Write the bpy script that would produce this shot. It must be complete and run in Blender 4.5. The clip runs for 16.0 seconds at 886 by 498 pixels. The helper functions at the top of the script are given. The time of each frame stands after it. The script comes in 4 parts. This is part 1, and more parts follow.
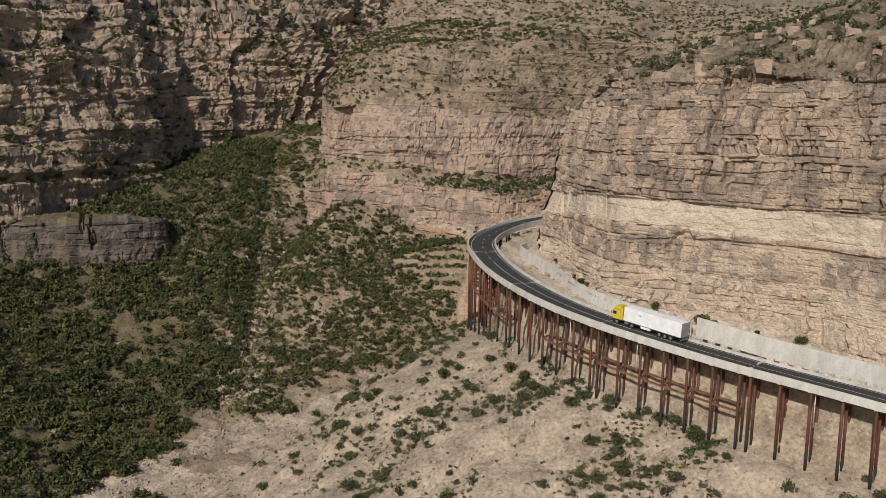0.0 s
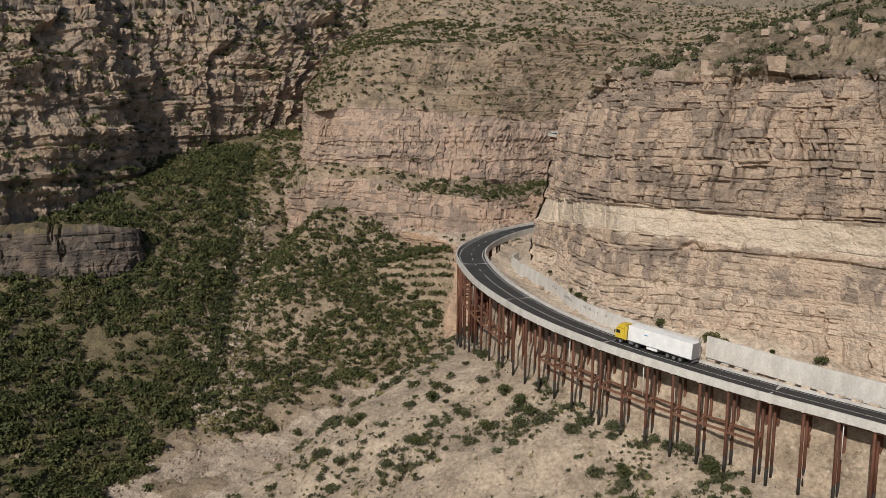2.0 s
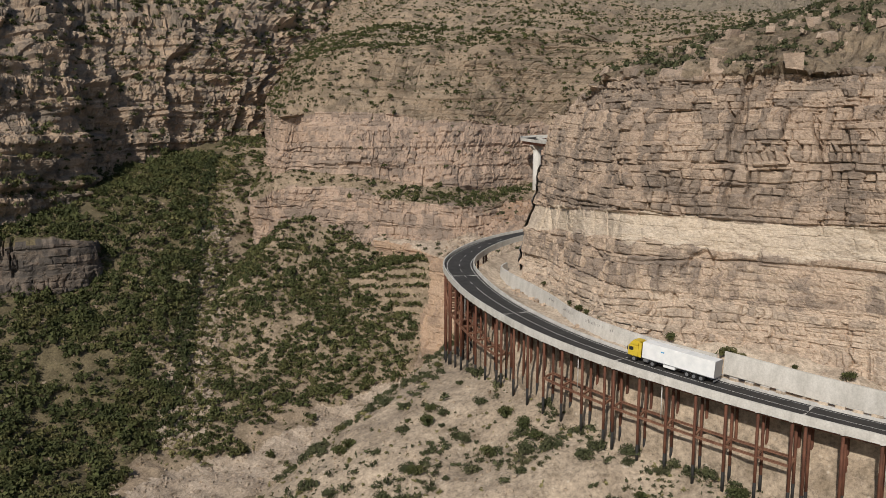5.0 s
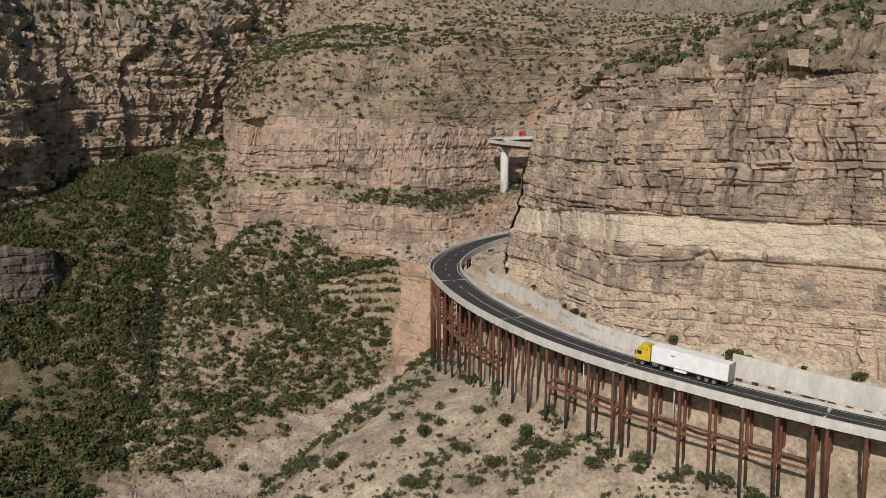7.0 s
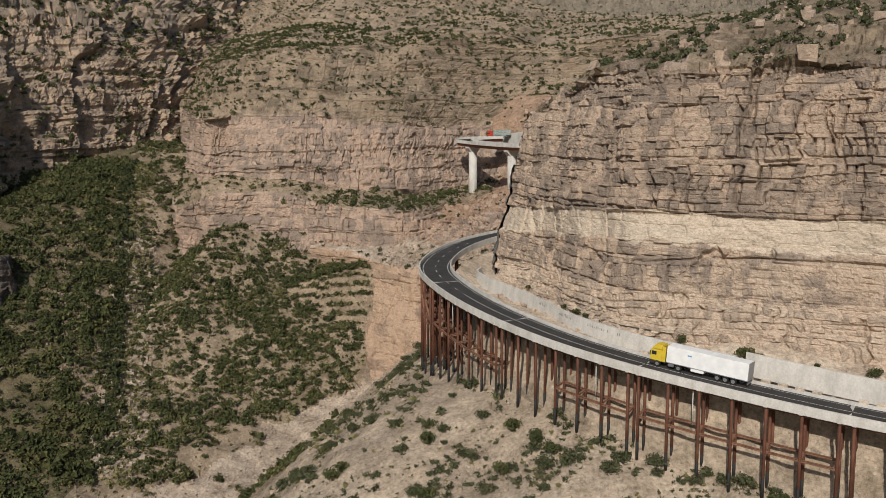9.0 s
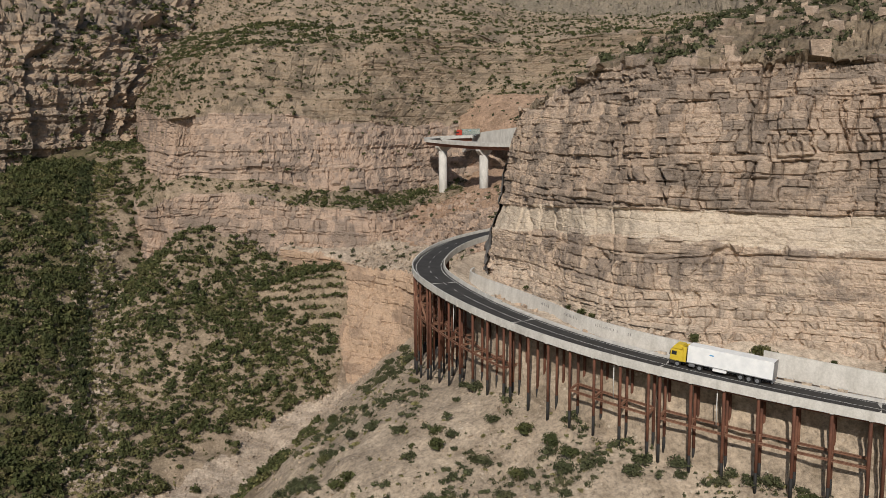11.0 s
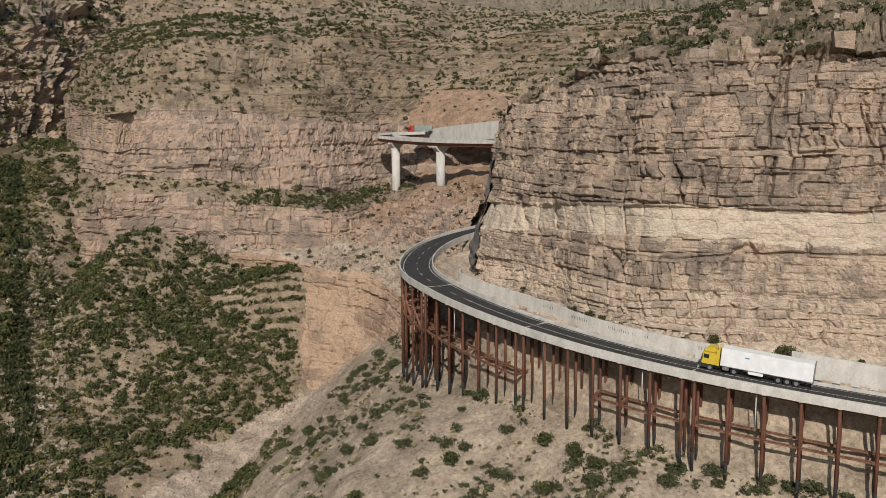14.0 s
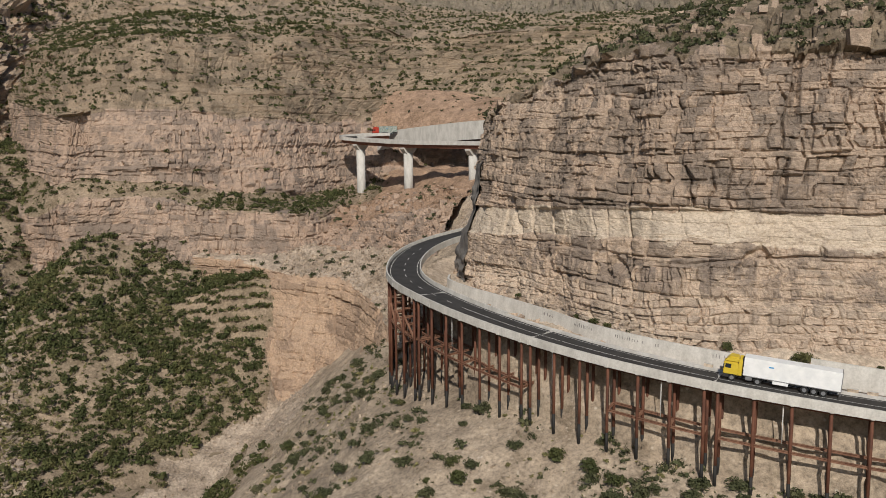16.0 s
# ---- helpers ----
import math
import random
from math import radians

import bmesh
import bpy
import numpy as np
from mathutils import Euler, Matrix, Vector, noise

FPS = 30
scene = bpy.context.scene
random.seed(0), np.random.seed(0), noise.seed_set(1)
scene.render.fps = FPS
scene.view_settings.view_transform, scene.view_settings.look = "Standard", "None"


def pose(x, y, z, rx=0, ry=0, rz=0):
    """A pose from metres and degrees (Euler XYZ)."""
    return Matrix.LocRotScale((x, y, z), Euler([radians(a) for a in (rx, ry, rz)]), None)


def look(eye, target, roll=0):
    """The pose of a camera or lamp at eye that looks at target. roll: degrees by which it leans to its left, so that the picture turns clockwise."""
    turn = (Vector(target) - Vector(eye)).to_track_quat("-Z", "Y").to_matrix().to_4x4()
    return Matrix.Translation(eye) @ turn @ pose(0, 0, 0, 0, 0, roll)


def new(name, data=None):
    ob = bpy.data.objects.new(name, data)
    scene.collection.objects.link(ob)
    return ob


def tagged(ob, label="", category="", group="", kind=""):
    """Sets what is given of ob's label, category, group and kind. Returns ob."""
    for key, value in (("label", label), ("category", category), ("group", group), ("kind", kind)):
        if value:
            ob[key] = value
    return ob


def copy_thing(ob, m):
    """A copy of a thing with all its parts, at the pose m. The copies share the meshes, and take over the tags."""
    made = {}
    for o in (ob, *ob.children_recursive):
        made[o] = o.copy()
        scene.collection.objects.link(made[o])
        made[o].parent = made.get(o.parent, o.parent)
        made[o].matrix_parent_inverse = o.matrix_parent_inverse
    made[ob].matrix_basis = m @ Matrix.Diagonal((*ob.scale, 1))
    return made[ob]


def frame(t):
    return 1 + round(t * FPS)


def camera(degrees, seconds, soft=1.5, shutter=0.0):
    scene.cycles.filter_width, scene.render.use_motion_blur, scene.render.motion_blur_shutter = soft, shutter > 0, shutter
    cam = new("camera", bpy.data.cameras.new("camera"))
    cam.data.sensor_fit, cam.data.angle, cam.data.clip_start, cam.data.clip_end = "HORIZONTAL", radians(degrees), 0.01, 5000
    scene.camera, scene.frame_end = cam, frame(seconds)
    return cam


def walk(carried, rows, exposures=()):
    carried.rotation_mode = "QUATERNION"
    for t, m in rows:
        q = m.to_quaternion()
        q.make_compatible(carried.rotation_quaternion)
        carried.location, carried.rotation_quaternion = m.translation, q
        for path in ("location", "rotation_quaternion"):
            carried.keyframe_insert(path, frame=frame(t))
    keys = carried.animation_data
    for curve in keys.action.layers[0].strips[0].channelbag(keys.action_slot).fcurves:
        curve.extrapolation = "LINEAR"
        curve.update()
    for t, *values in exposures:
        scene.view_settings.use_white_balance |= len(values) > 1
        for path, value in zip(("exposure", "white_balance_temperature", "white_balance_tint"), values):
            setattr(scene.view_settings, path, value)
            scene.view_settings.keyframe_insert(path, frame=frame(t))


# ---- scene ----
cam = camera(54.58, 16.0, soft=0.9)
PATH = [
    (0, (78.59, -45.47, 43.69), (39.34, 45.17, 28.07), 0.81),
    (0.5, (76.89, -41.68, 43.79), (37.79, 49.04, 28.25), 0.74),
    (1, (75.31, -38.16, 43.78), (36.50, 52.70, 28.33), 0.66),
    (1.5, (73.68, -35.02, 43.69), (35.41, 56.09, 28.37), 0.58),
    (2, (72.10, -32.37, 43.47), (34.52, 59.05, 28.33), 0.53),
    (2.5, (70.59, -30.07, 43.51), (33.68, 61.64, 28.43), 0.41),
    (3, (68.87, -28.23, 43.47), (32.68, 63.78, 28.49), 0.34),
    (5.5, (58.08, -22.30, 42.63), (26.26, 71.42, 28.31), 0.08),
    (6, (55.53, -21.62, 42.42), (25.15, 72.59, 28.21), 0.00),
    (6.5, (52.84, -20.97, 42.34), (23.91, 73.70, 28.19), -0.06),
    (7, (50.15, -20.44, 42.11), (22.65, 74.68, 28.06), -0.10),
    (7.5, (47.41, -19.91, 41.86), (21.36, 75.62, 27.89), -0.14),
    (8, (44.61, -19.38, 41.65), (20.01, 76.55, 27.73), -0.19),
    (8.5, (41.73, -18.73, 41.50), (18.59, 77.55, 27.57), -0.25),
    (9, (38.83, -18.23, 41.30), (17.18, 78.40, 27.42), -0.28),
    (11.5, (24.03, -14.54, 40.47), (9.83, 83.47, 26.60), -0.41),
    (12, (21.12, -13.54, 40.39), (8.43, 84.67, 26.46), -0.44),
    (12.5, (18.23, -12.55, 40.46), (7.05, 85.82, 26.40), -0.47),
    (13, (15.37, -11.22, 40.54), (5.72, 87.30, 26.35), -0.50),
    (13.5, (12.70, -9.73, 40.47), (4.55, 88.91, 26.22), -0.50),
    (14, (10.01, -7.87, 40.20), (3.38, 90.89, 25.99), -0.42),
    (14.5, (7.41, -5.84, 40.11), (2.33, 93.02, 25.90), -0.44),
    (15, (4.97, -3.98, 39.95), (1.39, 94.95, 25.84), -0.42),
    (15.5, (2.51, -2.06, 39.92), (0.46, 96.93, 25.88), -0.42),
    (16, (0.02, -0.00, 40.00), (-0.42, 99.00, 25.94), -0.43),
]
walk(cam, [(t, look(eye, target, roll)) for t, eye, target, roll in PATH])
# ---------- light ----------
SUN_FROM = Vector((-0.03, -1.0, 0.76)).normalized()      # towards the sun
world = bpy.data.worlds.new("sky")
scene.world = world
world.use_nodes = True
wn = world.node_tree
sky = wn.nodes.new("ShaderNodeTexSky")
sky.sky_type = "NISHITA"
sky.sun_disc = False
sky.sun_elevation = math.asin(SUN_FROM.z)
sky.sun_rotation = math.atan2(SUN_FROM.x, SUN_FROM.y)
wn.links.new(sky.outputs[0], wn.nodes["Background"].inputs[0])
wn.nodes["Background"].inputs[1].default_value = 0.07
sun_data = bpy.data.lights.new("sun", "SUN")
sun_data.energy, sun_data.angle, sun_data.color = 3.8, radians(0.6), (1.0, 0.94, 0.85)
sun = new("sun", sun_data)
sun.rotation_euler = (-SUN_FROM).to_track_quat("-Z", "Y").to_euler()
scene.view_settings.exposure = 0.0

# ---------- materials ----------
def ramp(nt, src, stops):
    r = nt.nodes.new("ShaderNodeValToRGB")
    el = r.color_ramp.elements
    while len(el) < len(stops):
        el.new(0.5)
    for e, (p, c) in zip(el, stops):
        e.position, e.color = p, (*c, 1) if len(c) == 3 else c
    nt.links.new(src, r.inputs[0])
    return r.outputs[0]


def noise_tex(nt, scale, detail=6.0, rough=0.6, stretch=(1, 1, 1), warp=0.0):
    tc = nt.nodes.new("ShaderNodeNewGeometry")
    mp = nt.nodes.new("ShaderNodeMapping")
    mp.inputs["Scale"].default_value = stretch
    nt.links.new(tc.outputs["Position"], mp.inputs[0])
    n = nt.nodes.new("ShaderNodeTexNoise")
    n.inputs["Scale"].default_value = scale
    n.inputs["Detail"].default_value = detail
    n.inputs["Roughness"].default_value = rough
    n.inputs["Distortion"].default_value = warp
    nt.links.new(mp.outputs[0], n.inputs["Vector"])
    return n.outputs[0]


def mix(nt, fac, a, b, mode="MIX"):
    m = nt.nodes.new("ShaderNodeMix")
    m.data_type, m.blend_type = "RGBA", mode
    for sock, v in ((m.inputs[0], fac), (m.inputs[6], a), (m.inputs[7], b)):
        if isinstance(v, (int, float)):
            sock.default_value = v
        elif isinstance(v, tuple):
            sock.default_value = (*v, 1)
        else:
            nt.links.new(v, sock)
    return m.outputs[2]


def surface(name, colour, rough=0.9, metal=0.0, bump=None, strength=0.4, distance=0.1):
    """A material; colour is a colour or a function of the node tree that gives one."""
    m = bpy.data.materials.new(name)
    m.use_nodes = True
    nt = m.node_tree
    b = nt.nodes["Principled BSDF"]
    b.inputs["Roughness"].default_value = rough
    b.inputs["Metallic"].default_value = metal
    b.inputs["Specular IOR Level"].default_value = 0.25
    if callable(colour):
        nt.links.new(colour(nt), b.inputs["Base Color"])
    else:
        b.inputs["Base Color"].default_value = (*colour, 1)
    if bump:
        bn = nt.nodes.new("ShaderNodeBump")
        bn.inputs["Strength"].default_value = strength
        bn.inputs["Distance"].default_value = distance
        nt.links.new(bump(nt), bn.inputs["Height"])
        nt.links.new(bn.outputs[0], b.inputs["Normal"])
    return m


def rock_colour(light, mid, dark, warm, varnish=0.5):
    def build(nt):
        beds = noise_tex(nt, 0.6, 5, 0.6, (0.10, 0.10, 1.6), 0.3)
        base = ramp(nt, beds, [(0.30, mid), (0.45, light), (0.55, warm), (0.68, light), (0.8, mid)])
        big = noise_tex(nt, 0.05, 4, 0.55, (1, 1, 1.6))
        base = mix(nt, ramp(nt, big, [(0.42, (0, 0, 0)), (0.62, (1, 1, 1))]), base, warm)
        stain = noise_tex(nt, 0.16, 8, 0.68, (1, 1, 0.55), 0.4)
        base = mix(nt, ramp(nt, stain, [(0.56 - 0.12 * varnish, (0, 0, 0)), (0.66 - 0.06 * varnish, (0.85,) * 3)]), base, dark)
        tone = nt.nodes.new("ShaderNodeAttribute")
        tone.attribute_name = "tone"
        blotch = mix(nt, 0.45, tone.outputs["Fac"], noise_tex(nt, 0.11, 5, 0.6, (1, 1, 1.5)))
        base = mix(nt, ramp(nt, blotch, [(0.50 - 0.12 * varnish, (0, 0, 0)), (0.68 - 0.1 * varnish, (0.8,) * 3)]), base, dark)
        grain = noise_tex(nt, 1.9, 8, 0.75, (1, 1, 2.2))
        return mix(nt, 0.75, base, ramp(nt, grain, [(0.28, (0.30,) * 3), (0.5, (0.92,) * 3), (0.72, (1.4,) * 3)]), "MULTIPLY")
    return build


def rock_bump(nt):
    """Grain, and a net of fine upright and level cracks."""
    geo = nt.nodes.new("ShaderNodeNewGeometry")
    mp = nt.nodes.new("ShaderNodeMapping")
    mp.inputs["Scale"].default_value = (0.8, 0.8, 1.25)
    nt.links.new(geo.outputs["Position"], mp.inputs[0])
    v = nt.nodes.new("ShaderNodeTexVoronoi")
    v.feature = "DISTANCE_TO_EDGE"
    v.inputs["Scale"].default_value = 1.0
    nt.links.new(mp.outputs[0], v.inputs["Vector"])
    grain = mix(nt, 0.5, noise_tex(nt, 0.9, 10, 0.74, (0.8, 0.8, 2.2), 0.5), noise_tex(nt, 3.2, 7, 0.75))
    return mix(nt, 0.22, grain, ramp(nt, v.outputs[0], [(0.0, (0.45,) * 3), (0.07, (1.0,) * 3)]), "MULTIPLY")


ROCK_BUFF = surface("pale_buff_limestone", rock_colour((0.60, 0.488, 0.382), (0.53, 0.425, 0.33), (0.38, 0.305, 0.24), (0.59, 0.458, 0.35), 0.0), bump=rock_bump, strength=1.0, distance=0.6)
ROCK_NEAR = surface("varnished_limestone", rock_colour((0.54, 0.43, 0.33), (0.46, 0.36, 0.275), (0.25, 0.20, 0.163), (0.53, 0.405, 0.305), 0.35), bump=rock_bump, strength=1.0, distance=0.6)
ROCK_CREAM = surface("cream_limestone", rock_colour((0.52, 0.44, 0.35), (0.47, 0.39, 0.31), (0.38, 0.31, 0.25), (0.51, 0.42, 0.325), -0.3), bump=rock_bump, strength=0.6, distance=0.3)
ROCK_UPPER = surface("weathered_brown_limestone", rock_colour((0.49, 0.382, 0.293), (0.39, 0.303, 0.231), (0.225, 0.182, 0.148), (0.48, 0.362, 0.273), 0.55), bump=rock_bump, strength=1.0, distance=0.6)
ROCK_GREY = surface("grey_ledge_limestone", rock_colour((0.38, 0.30, 0.218), (0.28, 0.218, 0.155), (0.19, 0.15, 0.108), (0.35, 0.265, 0.185), 0.3), bump=rock_bump, strength=1.0, distance=0.8)
ROCK_MID = surface("pinkish_limestone", rock_colour((0.47, 0.355, 0.275), (0.37, 0.28, 0.215), (0.235, 0.185, 0.15), (0.44, 0.32, 0.24), 0.4), bump=rock_bump, strength=1.0, distance=0.6)
ROCK_DARK = surface("dark_limestone", rock_colour((0.44, 0.34, 0.255), (0.33, 0.26, 0.20), (0.19, 0.16, 0.13), (0.43, 0.315, 0.22), 0.4), bump=rock_bump, strength=1.0, distance=0.8)
# limestone with the outcrop's shade put into its base colour
ROCK_SHADED = surface("shade_darkened_limestone", rock_colour((0.20, 0.165, 0.135), (0.14, 0.12, 0.10), (0.075, 0.067, 0.06), (0.20, 0.155, 0.12), 0.6), bump=rock_bump, strength=1.0, distance=0.8)
ROCK_ORANGE = surface("orange_conglomerate", rock_colour((0.44, 0.32, 0.228), (0.37, 0.265, 0.19), (0.28, 0.20, 0.145), (0.46, 0.325, 0.225), 0.2), bump=rock_bump, strength=0.9, distance=0.5)


def soil_colour(light, dark, pebble):
    def build(nt):
        a = noise_tex(nt, 0.07, 6, 0.6)
        base = ramp(nt, a, [(0.35, dark), (0.6, light)])
        g = noise_tex(nt, 1.3, 9, 0.75)
        base = mix(nt, 0.8, base, ramp(nt, g, [(0.32, (0.30,) * 3), (0.5, (0.92,) * 3), (0.68, (1.4,) * 3)]), "MULTIPLY")
        v = nt.nodes.new("ShaderNodeTexVoronoi")
        v.inputs["Scale"].default_value = 0.9
        geo = nt.nodes.new("ShaderNodeNewGeometry")
        nt.links.new(geo.outputs["Position"], v.inputs["Vector"])
        base = mix(nt, 0.75, base, ramp(nt, noise_tex(nt, 0.22, 7, 0.7), [(0.34, (0.58, 0.56, 0.52)), (0.5, (1.0,) * 3), (0.62, (1.28, 1.27, 1.25))]), "MULTIPLY")
        few = mix(nt, 1.0, ramp(nt, v.outputs[0], [(0.14, (0.8,) * 3), (0.30, (0, 0, 0))]), ramp(nt, noise_tex(nt, 0.45, 5, 0.7), [(0.5, (0, 0, 0)), (0.6, (1,) * 3)]), "MULTIPLY")
        return mix(nt, few, base, pebble)
    return build


SOIL_NEAR = surface("dry_stony_soil", soil_colour((0.40, 0.322, 0.242), (0.30, 0.238, 0.176), (0.52, 0.445, 0.36)), bump=rock_bump, strength=0.7, distance=0.4)
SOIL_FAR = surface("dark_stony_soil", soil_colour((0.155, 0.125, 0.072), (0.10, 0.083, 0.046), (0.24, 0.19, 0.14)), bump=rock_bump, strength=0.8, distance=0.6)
SOIL_SPUR = surface("brown_stony_soil", soil_colour((0.30, 0.232, 0.165), (0.21, 0.165, 0.112), (0.42, 0.335, 0.255)), bump=rock_bump, strength=0.8, distance=0.5)
SOIL_TOP = surface("rubbly_plateau_soil", soil_colour((0.25, 0.195, 0.137), (0.17, 0.133, 0.092), (0.33, 0.265, 0.20)), bump=rock_bump, strength=1.0, distance=0.6)
SOIL_HAZE = surface("distant_hillside", soil_colour((0.27, 0.225, 0.17), (0.21, 0.18, 0.135), (0.29, 0.25, 0.20)), bump=rock_bump, strength=1.0, distance=2.0)
GRAVEL = surface("pale_river_gravel", soil_colour((0.43, 0.352, 0.278), (0.36, 0.288, 0.22), (0.50, 0.425, 0.35)), bump=rock_bump, strength=0.9, distance=0.5)
PALE_FILL = surface("pale_rubble_fill", soil_colour((0.52, 0.43, 0.335), (0.43, 0.345, 0.265), (0.58, 0.50, 0.41)), bump=rock_bump, strength=0.6, distance=0.25)
CUT_SOIL = surface("raw_orange_earth", soil_colour((0.36, 0.245, 0.17), (0.30, 0.20, 0.135), (0.42, 0.32, 0.24)), bump=rock_bump, strength=0.9, distance=0.5)
CONCRETE = surface("pale_concrete", lambda nt: mix(nt, 0.6, ramp(nt, noise_tex(nt, 0.5, 6, 0.65, (1, 1, 0.4)), [(0.3, (0.40, 0.382, 0.348)), (0.6, (0.56, 0.54, 0.50))]), ramp(nt, noise_tex(nt, 3.0, 6, 0.7), [(0.3, (0.7,) * 3), (0.6, (1.05,) * 3)]), "MULTIPLY"), 0.85)
ASPHALT = surface("asphalt", lambda nt: ramp(nt, noise_tex(nt, 0.35, 8, 0.7), [(0.3, (0.028, 0.027, 0.026)), (0.7, (0.058, 0.055, 0.052))]), 0.8)
RUST_LIGHT = surface("faded_rusty_steel", lambda nt: ramp(nt, noise_tex(nt, 0.9, 7, 0.7), [(0.3, (0.12, 0.055, 0.035)), (0.6, (0.24, 0.13, 0.085))]), 0.75, 0.1)
RUST = surface("rusty_steel", lambda nt: ramp(nt, noise_tex(nt, 0.8, 7, 0.7, (1, 1, 0.35)), [(0.3, (0.05, 0.024, 0.017)), (0.55, (0.125, 0.052, 0.032)), (0.8, (0.21, 0.105, 0.065))]), 0.75, 0.2)
BLACK = surface("black_bitumen_coat", (0.022, 0.021, 0.02), 0.7)
PAINT_WHITE = surface("worn_white_paint", lambda nt: ramp(nt, noise_tex(nt, 1.2, 6, 0.7), [(0.3, (0.35, 0.34, 0.32)), (0.55, (0.62, 0.61, 0.58))]), 0.8)
def leaf_colour(a, b, c):
    def build(nt):
        big = ramp(nt, noise_tex(nt, 0.12, 3, 0.5), [(0.35, a), (0.52, b), (0.68, c)])
        isl = nt.nodes.new("ShaderNodeNewGeometry")
        return mix(nt, 0.7, big, ramp(nt, isl.outputs["Random Per Island"], [(0.0, (0.55,) * 3), (0.6, (1.0,) * 3), (1.0, (1.5,) * 3)]), "MULTIPLY")
    return build


LEAF_NEAR = surface("grey_green_leaves", leaf_colour((0.066, 0.070, 0.032), (0.056, 0.062, 0.028), (0.105, 0.098, 0.050)), 0.8)
LEAF_FAR = surface("dark_green_leaves", leaf_colour((0.045, 0.053, 0.018), (0.062, 0.069, 0.023), (0.105, 0.098, 0.038)), 0.8)
LEAF_DARK = surface("deep_green_leaves", leaf_colour((0.030, 0.038, 0.014), (0.040, 0.048, 0.017), (0.060, 0.062, 0.024)), 0.8)
LEAF_DRY = surface("dry_yellow_grass", leaf_colour((0.15, 0.14, 0.055), (0.20, 0.175, 0.078), (0.115, 0.12, 0.042)), 0.85)
BARK = surface("grey_bark", lambda nt: ramp(nt, noise_tex(nt, 6, 4, 0.6), [(0.3, (0.10, 0.075, 0.05)), (0.7, (0.19, 0.15, 0.11))]), 0.9)
YELLOW = surface("yellow_cab_paint", lambda nt: ramp(nt, noise_tex(nt, 1.5, 4, 0.6), [(0.3, (0.50, 0.36, 0.03)), (0.7, (0.62, 0.46, 0.05))]), 0.4)
TRUCK_WHITE = surface("white_trailer_panel", lambda nt: ramp(nt, noise_tex(nt, 0.8, 5, 0.6), [(0.3, (0.66, 0.67, 0.67)), (0.7, (0.80, 0.80, 0.79))]), 0.45)
GLASS_DARK = surface("tinted_glass", (0.02, 0.025, 0.03), 0.08)
RUBBER = surface("black_rubber", (0.02, 0.02, 0.02), 0.85)
STEEL = surface("grey_steel", (0.32, 0.32, 0.33), 0.45, 0.7)
CHASSIS = surface("dark_chassis", (0.045, 0.043, 0.042), 0.6, 0.3)
BLUE = surface("blue_decal", (0.05, 0.28, 0.55), 0.5)
RED_PAINT = surface("red_paint", (0.42, 0.05, 0.03), 0.4)
GRAFFITI = surface("faded_dark_paint", (0.16, 0.15, 0.15), 0.9)

# ---------- tools ----------
def mesh_object(name, verts, faces, material, parent=None, smooth=True):
    me = bpy.data.meshes.new(name)
    me.from_pydata([tuple(v) for v in verts], [], [tuple(f) for f in faces])
    me.update()
    me.materials.append(material)
    if smooth:
        me.polygons.foreach_set("use_smooth", [True] * len(me.polygons))
    ob = new(name, me)
    ob.parent = parent
    return ob


def grid_object(name, P, material, smooth=True, parent=None, tone=None):
    """A mesh of a grid of points, an array n x m x 3."""
    n, m = P.shape[:2]
    me = bpy.data.meshes.new(name)
    idx = np.arange(n * m).reshape(n, m)
    quads = np.stack([idx[:-1, :-1], idx[1:, :-1], idx[1:, 1:], idx[:-1, 1:]], -1).reshape(-1, 4)
    me.vertices.add(n * m)
    me.vertices.foreach_set("co", P.reshape(-1).astype(np.float32))
    me.loops.add(quads.size)
    me.loops.foreach_set("vertex_index", quads.reshape(-1).astype(np.int32))
    me.polygons.add(len(quads))
    me.polygons.foreach_set("loop_start", np.arange(0, quads.size, 4, dtype=np.int32))
    me.update(calc_edges=True)
    me.materials.append(material)
    if tone is not None:
        me.attributes.new("tone", "FLOAT", "POINT").data.foreach_set("value", tone.reshape(-1).astype(np.float32))
    me.polygons.foreach_set("use_smooth", [bool(smooth)] * len(me.polygons))
    ob = new(name, me)
    ob.parent = parent
    return ob


def hash01(*k):
    """Pseudo-random numbers in 0 to 1 from whole-number arrays."""
    h = np.zeros(np.broadcast(*k).shape, np.uint64)
    for a, p in zip(k, (73856093, 19349663, 83492791, 2654435761)):
        h = h ^ (np.asarray(a).astype(np.int64).astype(np.uint64) * np.uint64(p))
    h = (h ^ (h >> np.uint64(13))) * np.uint64(0x5BD1E995)
    h = (h ^ (h >> np.uint64(15))) * np.uint64(0x27D4EB2D)
    return ((h >> np.uint64(8)) & np.uint64(0xFFFF)).astype(float) / 65535.0


def value_noise(x, y, z=0.0, seed=0):
    x, y, z = np.broadcast_arrays(x, y, np.asarray(z, float))
    xi, yi, zi = np.floor(x), np.floor(y), np.floor(z)
    fx, fy, fz = [f * f * (3 - 2 * f) for f in (x - xi, y - yi, z - zi)]
    out = 0
    for dx in (0, 1):
        for dy in (0, 1):
            for dz in (0, 1):
                w = (fx if dx else 1 - fx) * (fy if dy else 1 - fy) * (fz if dz else 1 - fz)
                out = out + w * hash01(xi + dx + 5000, yi + dy + 5000, zi + dz + 5000, np.full(x.shape, seed + 7))
    return out * 2 - 1


